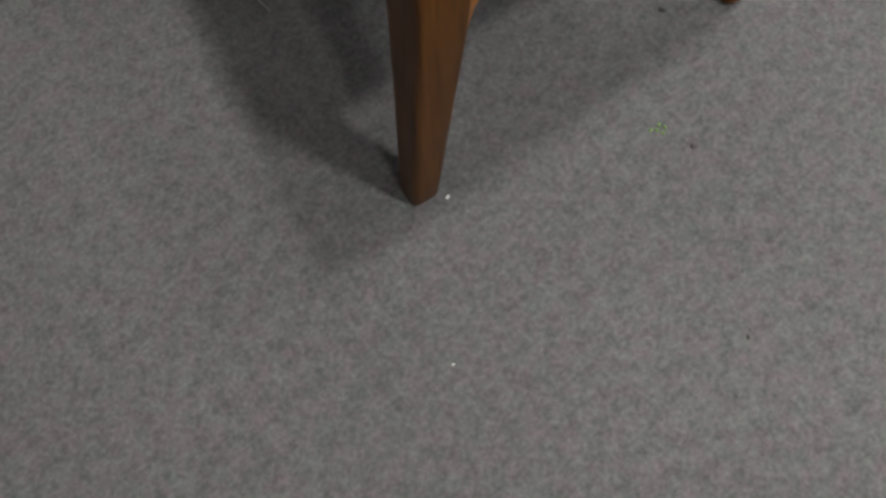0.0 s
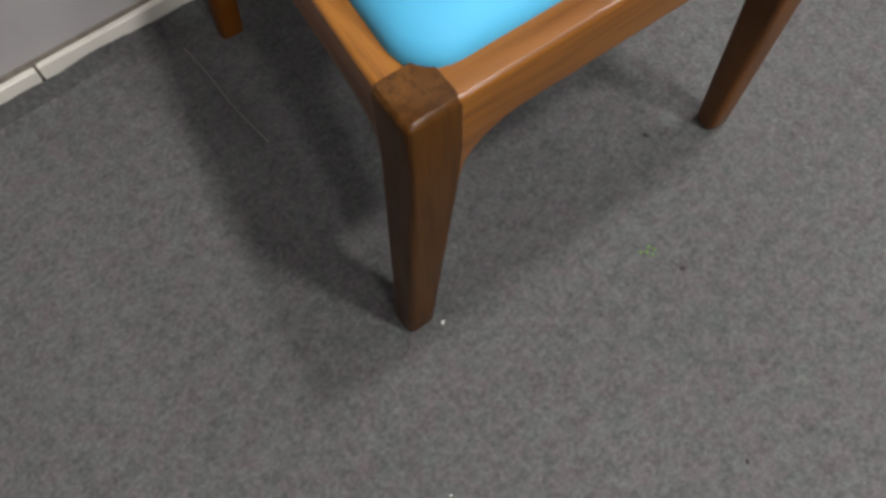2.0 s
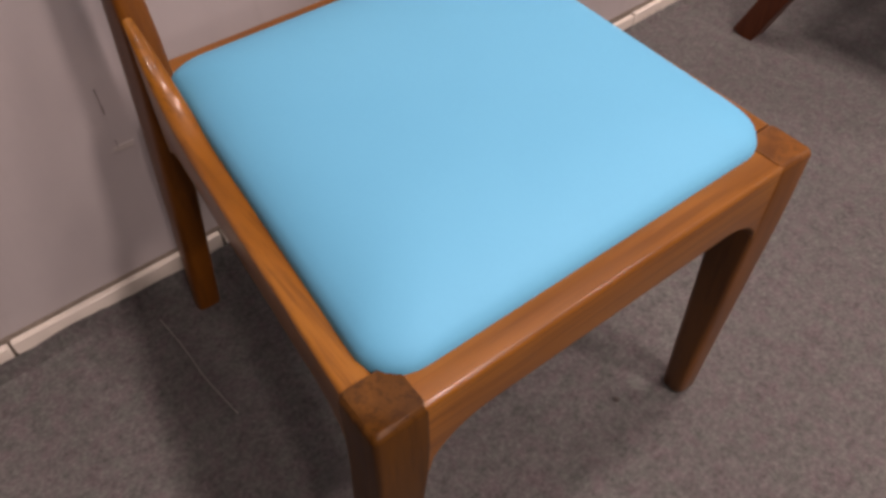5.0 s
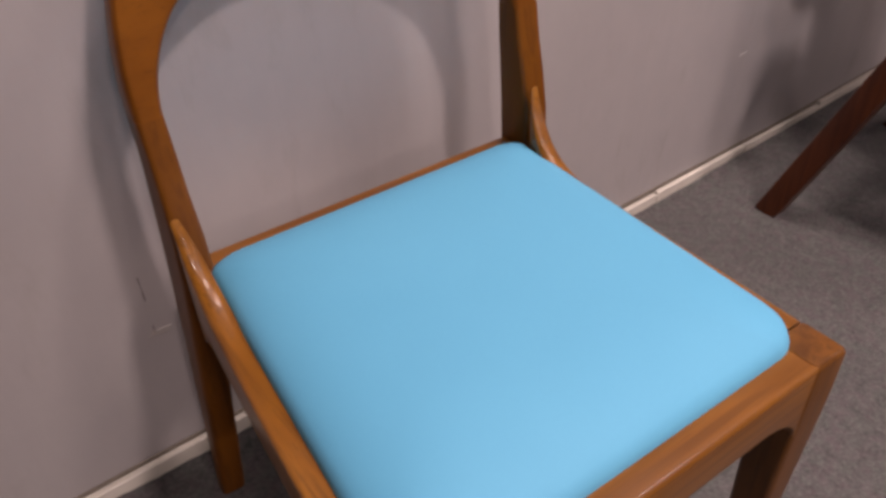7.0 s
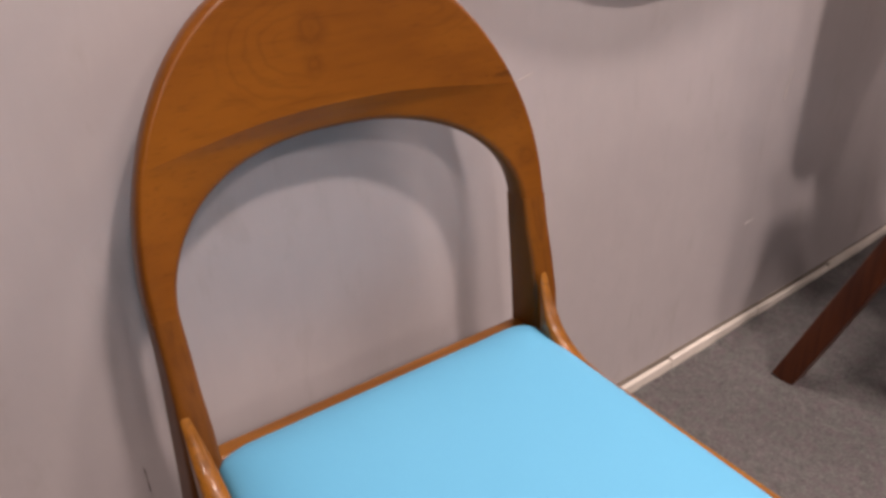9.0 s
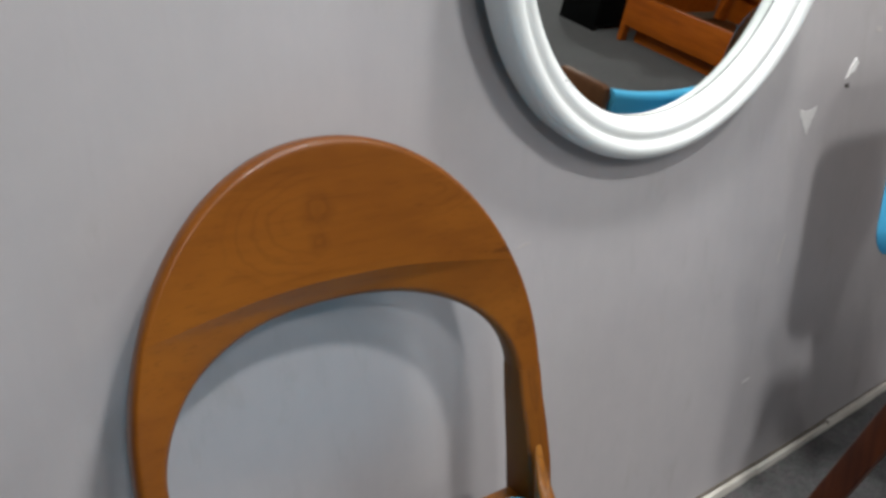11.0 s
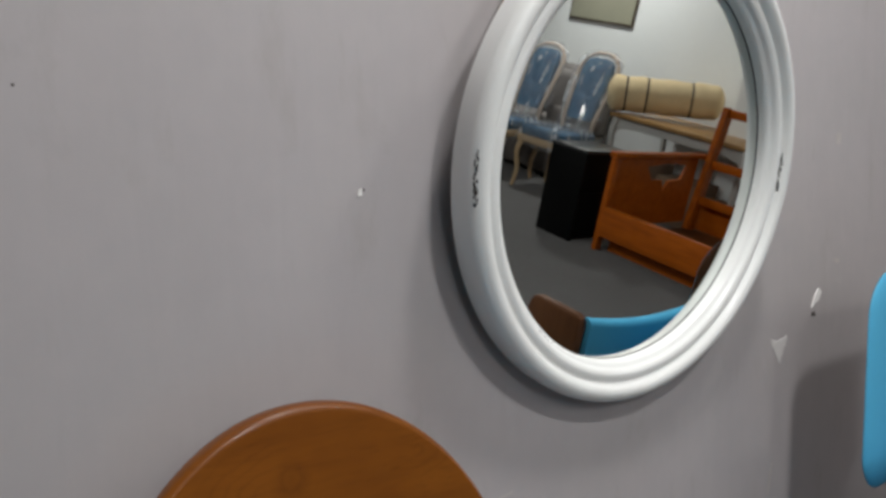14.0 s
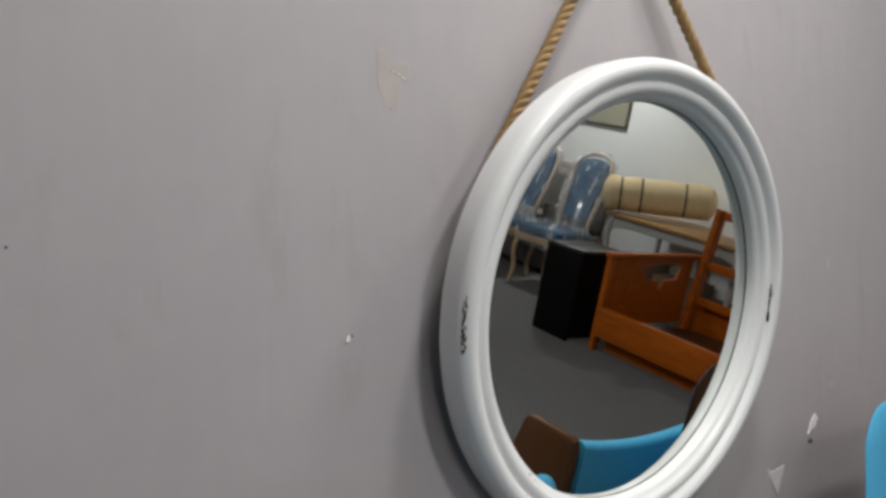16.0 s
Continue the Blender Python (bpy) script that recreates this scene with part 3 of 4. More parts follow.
def round_mirror():
    root = new("wall_mirror")
    root.matrix_basis = pose(*MIRROR_C, LEAN, 0, 0)
    tagged(root, "round mirror in a moulded white wooden frame, hung on rope", "mirror")
    prof = [(0.030, -0.026), (0.032, -0.004)]
    for k in range(9):
        a = radians(-15 + 150 * k / 8)
        prof.append((0.0155 + 0.0165 * math.cos(a), 0.006 + 0.018 * math.sin(a)))
    prof += [(0.0012, 0.0125), (-0.0006, 0.0112), (-0.0026, 0.0115)]
    for k in range(8):
        a = radians(50 + 110 * k / 7)
        prof.append((-0.0110 + 0.0115 * math.cos(a), 0.0030 + 0.0115 * math.sin(a)))
    prof += [(-0.0245, 0.0040), (-0.0275, 0.0025), (-0.0302, -0.0005), (-0.0314, -0.005), (-0.0318, -0.022)]
    frame_ob = part("frame", ring(MIRROR_R, prof), M_WHITE_LACQUER, root)
    bm = bmesh.new()
    bmesh.ops.create_cone(bm, cap_ends=True, segments=140, radius1=MIRROR_R - 0.024, radius2=MIRROR_R - 0.024, depth=0.005)
    bmesh.ops.rotate(bm, matrix=Matrix.Rotation(radians(90), 3, "X"), verts=bm.verts)
    part("glass", bm, mirror_glass_mat(), root, "clear mirror glass", m=pose(0, 0.0190, 0), smooth=False)
    part("seal", ring(MIRROR_R, [(-0.030, -0.0200), (-0.030, -0.0153), (-0.0322, -0.0153), (-0.0326, -0.0166)]), M_SCUFF, root, "thin dark gap line round the glass")
    bm = bmesh.new()
    bmesh.ops.create_cone(bm, cap_ends=True, segments=96, radius1=MIRROR_R + 0.006, radius2=MIRROR_R + 0.006, depth=0.006)
    bmesh.ops.rotate(bm, matrix=Matrix.Rotation(radians(90), 3, "X"), verts=bm.verts)
    part("backboard", bm, M_GROUT, root, "thin brown backing board", m=pose(0, 0.0248, 0), smooth=False)

    # rubbed-through patches on the frame, irregular dark flecks
    r = random.Random(11)

    def flecks(angle, span, radius, count, size):
        bm = bmesh.new()
        a = angle - span / 2
        for i in range(count):
            a = angle - span / 2 + span * (i + r.uniform(-0.3, 0.3)) / count
            rad = radius + r.uniform(-0.0016, 0.0016)
            l, w = size * r.uniform(0.6, 1.7), size * r.uniform(0.12, 0.30)
            o = rad - MIRROR_R - 0.0155
            f = 0.006 + 0.018 * math.sqrt(max(0.0, 1 - (o / 0.0165) ** 2)) if o > -0.0150 else 0.0055
            c = Vector((rad * math.cos(a), -f - 0.0002, rad * math.sin(a)))
            tilt = a + math.pi / 2 + r.uniform(-0.45, 0.45)
            e1 = Vector((math.cos(tilt), 0, math.sin(tilt)))
            e2 = Vector((-math.sin(tilt), 0, math.cos(tilt)))
            pts = []
            for q in range(7):
                b = 2 * math.pi * q / 7
                k = r.uniform(0.6, 1.2)
                pts.append(c + e1 * l * k * math.cos(b) + e2 * w * k * math.sin(b))
            top = [bm.verts.new(p) for p in pts]
            low = [bm.verts.new(p + Vector((0, 0.0012, 0))) for p in pts]
            bm.faces.new(top)
            for q in range(7):
                bm.faces.new((top[q], low[q], low[(q + 1) % 7], top[(q + 1) % 7]))
        return bm
    part("scuff", flecks(radians(182.5), 0.17, MIRROR_R + 0.0270, 24, 0.0046), M_SCUFF, frame_ob, "dark rubbed-through scuff")
    part("scuff", flecks(radians(-0.5), 0.18, MIRROR_R + 0.0010, 22, 0.0046), M_SCUFF, frame_ob, "dark rubbed-through scuff")
    part("scuff", flecks(radians(-130), 0.12, MIRROR_R - 0.027, 6, 0.0032), M_SCUFF, frame_ob, "dark rubbed-through scuff")
    part("scuff", flecks(radians(97), 0.10, MIRROR_R - 0.027, 4, 0.0030), M_SCUFF, frame_ob, "dark rubbed-through scuff")

    # hanging rope, from the sides of the frame up to a hook
    inv = root.matrix_basis.inverted()
    apex = (0.975, -0.020, 1.850)
    left = [(0.598, -0.062, 1.250), (0.625, -0.058, 1.335), (0.690, -0.046, 1.430), apex]
    right = [(1.300, -0.062, 1.245), (1.262, -0.064, 1.36), (1.205, -0.052, 1.500), apex]
    for pts in (left, right):
        part("rope", twisted_rope([inv @ Vector(p) for p in pts]), M_ROPE, root, "twisted brown jute rope")
    hook = new("hook", mesh_from("hook", box(-0.006, -0.034, -0.006, 0.006, 0.0, 0.006, 0.002), M_SCUFF))
    hook.matrix_basis = inv @ pose(0.975, 0.0, 1.843)
    hook.parent = root
    return root


round_mirror()

# ---- lounge chair beside it, only partly in view ----
M_TEAK_RED = wood("red_brown_wood_along_z", (0.045, 0.010, 0.004), (0.085, 0.021, 0.006), (0.13, 0.036, 0.010), "Z", 0.4, 0.2)
M_BROWN_SHELL = wood("brown_wood_shell", (0.075, 0.028, 0.010), (0.095, 0.037, 0.013), (0.115, 0.047, 0.017), "Z", 0.5, 0.1)


def bar(p, q, w, d, bevel=0.004):
    """A square-section bar from p to q, in world axes of its parent."""
    p, q = Vector(p), Vector(q)
    t = (q - p).normalized()
    a = t.cross(Vector((0, 1, 0)))
    a = (a if a.length > 1e-3 else Vector((1, 0, 0))).normalized()
    b = t.cross(a)
    return loft([[c + a * x + b * y for x, y in rounded_rect(-w / 2, w / 2, -d / 2, d / 2, bevel, 3)] for c in (p, q)])


def panel_arc(x0, x1, z_low, z_top, dip, y0, depth, thick, corner=0.05, n=24):
    """An upright upholstered panel along x, curved in plan and dipped along its top."""
    rings = []
    for i in range(n + 1):
        f = i / n
        s = 2 * f - 1
        x = x0 + (x1 - x0) * f
        e = min(f, 1 - f) * (x1 - x0)
        drop = corner - math.sqrt(max(0.0, corner ** 2 - max(0.0, corner - e) ** 2)) if corner else 0.0
        top, low = z_top - dip * (1 - s * s) - drop, z_low + drop
        y = y0 - depth * (s * s)
        h = thick / 2
        rings.append([(x, y + a, b) for a, b in rounded_rect(-h, h, low, top, min(h * 0.85, (top - low) * 0.45), 4)])
    return loft(rings)


def lens_panel(x0, x1, z0, z1, corner, y, bulge):
    """One half of a lens-shaped upright panel: flat at y, swelling by bulge towards its middle."""
    rings = [[(a, y, b) for a, b in rounded_rect(x0, x1, z0, z1, corner, 8)]]
    for ins, h in ((0.0005, 0.06), (0.006, 0.28), (0.014, 0.50), (0.026, 0.72), (0.040, 0.88), (0.055, 0.97), (0.064, 1.0)):
        rings.append([(a, y + bulge * h, b) for a, b in rounded_rect(x0 + ins, x1 - ins, z0 + ins, z1 - ins, max(0.004, corner - ins), 8)])
    return loft(rings)


def wing():
    """The upright side wing, its front edge sloping out towards the seat."""
    prof = [(-0.345, 0.44), (-0.345, 0.732), (-0.350, 0.746), (-0.362, 0.752), (-0.484, 0.750), (-0.498, 0.745), (-0.506, 0.732), (-0.590, 0.44)]
    return loft([[(x, y + i * 0.5 * (1 if y < -0.43 else -1), z - i * (1 if z > 0.5 else 0)) for y, z in prof] for x, i in ((-0.013, 0.006), (-0.009, 0.0), (0.009, 0.0), (0.013, 0.006))])


def lounge_chair():
    ox, oy = 1.262, 0.0
    root = empty("lounge_chair", "red-brown wooden lounge chair with light blue padding, beside the wall", "chair", (ox, oy, 0))
    w = 0.53
    for sx in (0.0, w):
        part("rear_leg", bar((sx + 0.003, -0.181, 0.0), (sx + 0.003, -0.372, 0.47), 0.050, 0.046), M_TEAK_RED, root)
        part("front_leg", bar((sx, -0.86, 0.0), (sx, -0.80, 0.42), 0.034, 0.034), M_TEAK_RED, root)
        part("side_rail", bar((sx, -0.33, 0.40), (sx, -0.815, 0.395), 0.026, 0.05), M_TEAK_RED, root)
    part("side_panel", wing(), M_BROWN_SHELL, root, "brown wooden side wing")
    part("lower_back", panel_arc(0.014, w - 0.014, 0.44, 0.746, 0.026, -0.352, 0.0, 0.035, 0.0), M_BLUE, root, "light blue padded lower back")
    part("seat", box(0.02, -0.82, 0.400, w - 0.02, -0.375, 0.465, 0.025, 4), M_BLUE, root, "light blue padded seat")
    def headrest(y, bulge):
        # the sides draw in towards the top; widened out of view for a broader wall shadow
        bm = lens_panel(0.125, w + 0.17, 0.577, 0.981, 0.072, y, bulge)
        for v in bm.verts:
            f = max(0.0, (v.co.z - 0.76) / 0.221)
            v.co.x += (0.4125 - v.co.x) / 0.2875 * 0.030 * f * f
        return bm
    part("backrest_pad", headrest(-0.1905, -0.009), M_BLUE, root, "light blue padded headrest")
    part("backrest_shell", headrest(-0.1900, 0.009), M_BROWN_SHELL, root, "brown wooden headrest shell")
    # unseen board, added to stop light passing under the headrest
    part("back_board", bar((0.450, -0.340, 0.46), (0.450, -0.215, 0.62), 0.46, 0.018), M_BROWN_SHELL, root)
    # rolled end of a bolster that lies against the wing
    roll = bmesh.new()
    bmesh.ops.create_uvsphere(roll, u_segments=20, v_segments=12, radius=1)
    for v in roll.verts:
        v.co = (v.co.x * 0.026, v.co.y * 0.036, v.co.z * 0.042)
    part("bolster", roll, M_BLUE, root, "light blue rolled armrest pad", m=pose(-0.036, -0.384, 0.612))
    return root


lounge_chair()

# ---- marks on the wall and bits on the carpet ----
M_CHIP = plain("bare_white_plaster", (0.82, 0.80, 0.78), 0.85, 0.12, 90.0)
M_FILLER = plain("pale_filler_smear", (0.470, 0.435, 0.415), 0.75, 0.10, 30.0)
M_FILLER_DULL = plain("dull_filler_smear", (0.432, 0.388, 0.362), 0.7, 0.10, 30.0)
M_FILLER_LIGHT = plain("pale_glue_smear", (0.64, 0.615, 0.60), 0.6, 0.10, 40.0)
M_SCRATCH = plain("dull_scratch", (0.17, 0.145, 0.13), 0.8, 0.3, 90.0)
M_DARK = plain("dark_grime", (0.07, 0.06, 0.055), 0.8, 0.3, 90.0)
M_GREEN = plain("dry_green_leaf", (0.12, 0.20, 0.05), 0.7, 0.4, 200.0)
M_THREAD = plain("grey_thread", (0.25, 0.235, 0.225), 0.9, 0.1, 200.0)
M_LINT = plain("pale_lint", (0.62, 0.60, 0.57), 0.9, 0.1, 200.0)


def flake(outline, thick, rough_r, seed):
    """A small flat flake in the x-z plane with a ragged outline, standing proud of the wall by thick."""
    r = random.Random(seed)
    pts = []
    for (ax, az), (bx, bz) in zip(outline, outline[1:] + outline[:1]):
        for k in range(4):
            f = k / 4
            pts.append((ax + (bx - ax) * f + r.uniform(-rough_r, rough_r), az + (bz - az) * f + r.uniform(-rough_r, rough_r)))
    bm = bmesh.new()
    top = [bm.verts.new((px, -thick, pz)) for px, pz in pts]
    low = [bm.verts.new((px * 1.04, 0.0, pz * 1.04)) for px, pz in pts]
    bm.faces.new(top)
    n = len(pts)
    for k in range(n):
        bm.faces.new((top[k], low[k], low[(k + 1) % n], top[(k + 1) % n]))
    return bm


def wall_mark(name, label, x, z, outline, material, thick=0.0008, rough_r=0.0015, seed=1):
    ob = part(name, flake(outline, thick, rough_r, seed), material, None, "", pose(x, -0.0002, z), smooth=False)
    return tagged(ob, label, "wall mark")


wall_mark("paint_chip", "small white chip in the wall paint", 0.453, 1.143, [(-0.003, -0.004), (0.0035, -0.003), (0.003, 0.005), (-0.0015, 0.004)], M_CHIP, 0.0012, 0.001, 2)
wall_mark("nail_hole", "small dark nail hole in the wall", 0.459, 1.146, [(-0.0012, -0.001), (0.0012, -0.001), (0.0012, 0.002), (-0.0012, 0.002)], M_DARK, 0.0006, 0.0005, 3)
wall_mark("paint_chip", "torn white chip in the wall paint", 1.600, 0.902, [(-0.022, -0.018), (0.005, -0.008), (0.022, 0.008), (0.007, 0.020), (-0.010, 0.004)], M_CHIP, 0.002, 0.002, 4)
wall_mark("nail_hole", "dark hole below a paint chip", 1.588, 0.868, [(-0.010, -0.006), (0.008, -0.006), (0.006, 0.004), (-0.008, 0.004)], M_DARK, 0.0006, 0.001, 5)
wall_mark("filler_patch", "pale pointed filler patch on the wall", 1.444, 0.812, [(-0.034, 0.024), (-0.006, 0.014), (0.034, 0.022), (0.020, -0.004), (0.004, -0.032), (-0.014, -0.010)], M_FILLER_LIGHT, 0.0008, 0.002, 6)
wall_mark("paint_chip", "small pale chip in the wall paint", 1.690, 1.243, [(-0.012, -0.010), (0.010, -0.012), (0.012, 0.012), (-0.008, 0.012)], M_FILLER, 0.0008, 0.003, 7)
wall_mark("paint_chip", "small pale chip in the wall paint", 1.691, 0.975, [(-0.014, -0.004), (0.012, -0.004), (0.012, 0.005), (-0.012, 0.004)], M_FILLER, 0.0008, 0.002, 8)
wall_mark("nail_hole", "small dark nail hole in the wall", 0.089, 1.246, [(-0.0012, -0.0012), (0.0012, -0.0012), (0.0012, 0.0012), (-0.0012, 0.0012)], M_DARK, 0.0004, 0.0004, 9)
wall_mark("filler_patch", "pale filler smear on the wall", 0.522, 1.474, [(-0.024, -0.014), (-0.012, -0.044), (0.006, -0.040), (0.012, -0.008), (0.026, 0.002), (0.024, 0.020), (-0.002, 0.016), (-0.008, 0.032), (-0.024, 0.030)], M_FILLER_DULL, 0.0003, 0.002, 10)
for gx, gz, gs in ((0.521, 1.479, 1.0), (0.530, 1.477, 0.8), (0.537, 1.473, 1.2)):
    wall_mark("glue_trace", "pale spot of old glue on the wall", gx, gz, [(-0.003 * gs, 0.0012), (-0.002 * gs, -0.0008), (0.003 * gs, -0.0014), (0.002 * gs, 0.001)], M_FILLER_LIGHT, 0.0010, 0.0006, 11)
wall_mark("scratch", "thin dark scratch in the wall paint", 0.058, 0.334, [(0.0, -0.018), (0.0012, -0.018), (0.0016, 0.018), (0.0, 0.018)], M_SCRATCH, 0.0005, 0.0005, 12)
wall_mark("scratch", "thin dark scratch in the wall paint", 0.057, 0.268, [(0.0, -0.006), (0.0012, -0.006), (0.001, 0.007), (0.0, 0.007)], M_SCRATCH, 0.0005, 0.0005, 13)
# pale patch painted for the light between the chair's shadows
wall_mark("scratch", "pale scrape or painted lit patch on the wall", 0.064, 0.262, [(-0.016, -0.004), (0.012, -0.006), (0.014, 0.002), (-0.010, 0.003)], M_FILLER, 0.0005, 0.0012, 14)
wall_mark("scratch", "pale scrape or painted lit patch on the wall", 1.342, 0.265, [(-0.014, -0.002), (0.016, -0.001), (0.014, 0.003), (-0.010, 0.002)], M_FILLER_LIGHT, 0.0006, 0.001, 15)
wall_mark("scratch", "pale scrape or painted lit patch on the wall", 0.686, 0.705, [(-0.016, -0.002), (0.012, 0.002), (0.014, 0.005), (-0.012, 0.002)], M_FILLER, 0.0005, 0.001, 16)
wall_mark("scratch", "long pale scrape or painted lit patch on the wall", 1.411, 0.548, [(-0.006, -0.030), (0.0, -0.030), (0.014, 0.030), (0.008, 0.032)], M_FILLER, 0.0005, 0.002, 17)


def bit(name, label, x, y, size, material, seed, squash=0.5):
    r = random.Random(seed)
    bm = bmesh.new()
    bmesh.ops.create_icosphere(bm, subdivisions=2, radius=1)
    for v in bm.verts:
        k = 1 + 0.5 * noise.noise((v.co.x * 1.7 + seed, v.co.y * 1.7, v.co.z))
        v.co = (v.co.x * size * k, v.co.y * size * 0.7 * k, max(-0.2, v.co.z) * size * squash * k)
    ob = part(name, bm, material, None, "", pose(x, y, 0.0012, 0, 0, r.uniform(0, 180)))
    return tagged(ob, label, "litter")


bit("crumb", "white crumb on the grey carpet", 0.036, -0.614, 0.0030, M_LINT, 21, 0.8)
bit("crumb", "white crumb on the grey carpet", -0.080, -0.775, 0.0017, M_LINT, 22, 0.8)
bit("crumb", "dark crumb on the grey carpet", 0.310, -0.744, 0.0046, M_DARK, 23, 0.7)
bit("crumb", "dark crumb on the grey carpet", 0.409, -0.579, 0.0050, M_DARK, 24, 0.7)
bit("crumb", "dark crumb on the grey carpet", 0.198, -0.951, 0.0030, M_DARK, 25, 0.6)
for k, (dx, dy) in enumerate(((0, 0), (0.007, 0.004), (-0.006, 0.005), (0.003, -0.007), (0.010, -0.003))):
    bit("leaf_crumb", "crumbled green leaf on the grey carpet", 0.289 + dx, -0.701 + dy, 0.0028, M_GREEN, 30 + k, 0.4)
thread = loft([[(c.x + 0.0009 * math.cos(a), c.y, 0.0013 + 0.0009 * math.sin(a)) for a in (2 * math.pi * j / 6 for j in range(6))] for c in catmull([(0.004, -0.060, 0), (0.007, -0.12, 0), (0.006, -0.19, 0), (0.012, -0.268, 0)], 6)])
tagged(part("thread", thread, M_THREAD), "thin pale thread lying on the grey carpet", "litter")

# ---- the rest of the shop, seen in the mirror ----
M_BLACK = plain("black_lacquer", (0.003, 0.003, 0.003), 0.5, 0.3, 4.0)
M_BLACK.node_tree.nodes["Principled BSDF"].inputs["Specular IOR Level"].default_value = 0.12
# same lacquer, lightened in colour for the light on the cabinet's top
M_BLACK_LIT_TOP = plain("black_lacquer_lit_top", (0.03, 0.03, 0.031), 0.3, 0.2, 4.0)
M_ORANGE = wood("orange_lacquered_wood", (0.31, 0.066, 0.004), (0.45, 0.102, 0.005), (0.56, 0.140, 0.008), "Y", 0.4, 0.15)
M_CREAM = plain("cream_quilted_cloth", (0.74, 0.58, 0.34), 0.9, 0.10, 8.0)
M_STRAP = plain("dark_strap", (0.11, 0.085, 0.06), 0.8, 0.2)
M_OAK = wood("pale_oak_top", (0.26, 0.14, 0.05), (0.38, 0.22, 0.085), (0.48, 0.30, 0.13), "Y", 0.4, 0.2)
M_IVORY = plain("ivory_painted_wood", (0.52, 0.51, 0.48), 0.45, 0.05)
M_PALE_WOOD = wood("bleached_carved_wood", (0.36, 0.24, 0.13), (0.50, 0.36, 0.21), (0.60, 0.45, 0.28), "Z", 0.5, 0.1)
M_LIMED = wood("limed_carved_wood", (0.40, 0.30, 0.23), (0.58, 0.47, 0.39), (0.68, 0.57, 0.49), "Z", 0.45, 0.2)
M_CARTON = plain("brown_cardboard", (0.22, 0.15, 0.10), 0.9, 0.15, 5.0)
M_GREY_CLOTH = plain("grey_sofa_cloth", (0.22, 0.20, 0.19), 0.95, 0.12, 12.0)


def wrapped_blue_mat():
    """Deep blue cloth under crumpled clear plastic."""
    m, nt, bs = mat("blue_cloth_in_clear_plastic")
    v = coords(nt)
    crumple = noise_tex(nt, v, 14.0, 5, 0.65, 1.2)
    base = ramp(nt, noise_tex(nt, v, 9.0, 4), [(0.3, (0.016, 0.085, 0.19)), (0.7, (0.04, 0.15, 0.27))])
    nt.links.new(base, bs.inputs["Base Color"])
    bs.inputs["Roughness"].default_value = 0.6
    bs.inputs["Coat Weight"].default_value, bs.inputs["Coat Roughness"].default_value = 1.0, 0.06
    bump(nt, bs, crumple, 1.0, 0.05)
    return m


M_BLUE_WRAP = wrapped_blue_mat()


def film_mat():
    """Thin clear packing film: nearly see-through, its crease highlights painted in as pale opaque streaks."""
    m, nt, bs = mat("clear_packing_film")
    v = coords(nt)
    crease = noise_tex(nt, coords(nt, (1, 1, 0.16)), 13.0, 3, 0.55, 0.35)
    bs.inputs["Base Color"].default_value = (0.8, 0.82, 0.85, 1)
    bs.inputs["Roughness"].default_value = 0.12
    bs.inputs["Specular IOR Level"].default_value = 0.8
    nt.links.new(ramp(nt, crease, [(0.42, (0.09, 0.09, 0.09)), (0.57, (0.14, 0.14, 0.14)), (0.61, (0.85, 0.85, 0.85)), (0.66, (0.14, 0.14, 0.14))]), bs.inputs["Alpha"])
    bump(nt, bs, crease, 1.0, 0.06)
    return m


M_FILM = film_mat()


def black_cabinet():
    root = empty("cabinet", "black lacquered open bedside cabinet on the carpet", "cabinet", (3.81, -2.92, 0))
    W, D, H = 0.43, 0.32, 0.62
    part("side_panel", box(0, 0, 0.0, 0.02, D, H - 0.02, 0.002), M_BLACK, root)
    part("side_panel", box(W - 0.02, 0, 0.0, W, D, H - 0.02, 0.002), M_BLACK, root)
    part("top", box(-0.004, -0.004, H - 0.02, W + 0.004, D + 0.004, H, 0.003), M_BLACK_LIT_TOP, root)
    part("back_panel", box(0.02, 0.0, 0.03, W - 0.02, 0.012, H - 0.02), M_BLACK, root)
    part("shelf", box(0.02, 0.012, 0.33, W - 0.02, D - 0.01, 0.35, 0.002), M_BLACK, root)
    part("drawer_front", box(0.022, D - 0.02, 0.352, W - 0.022, D - 0.002, H - 0.022, 0.003), M_BLACK, root)
    part("door", box(0.022, D - 0.022, 0.052, W - 0.022, D - 0.006, 0.328, 0.003), M_BLACK, root)
    part("bottom", box(0.02, 0.012, 0.03, W - 0.02, D - 0.01, 0.05, 0.002), M_BLACK, root)
    return root


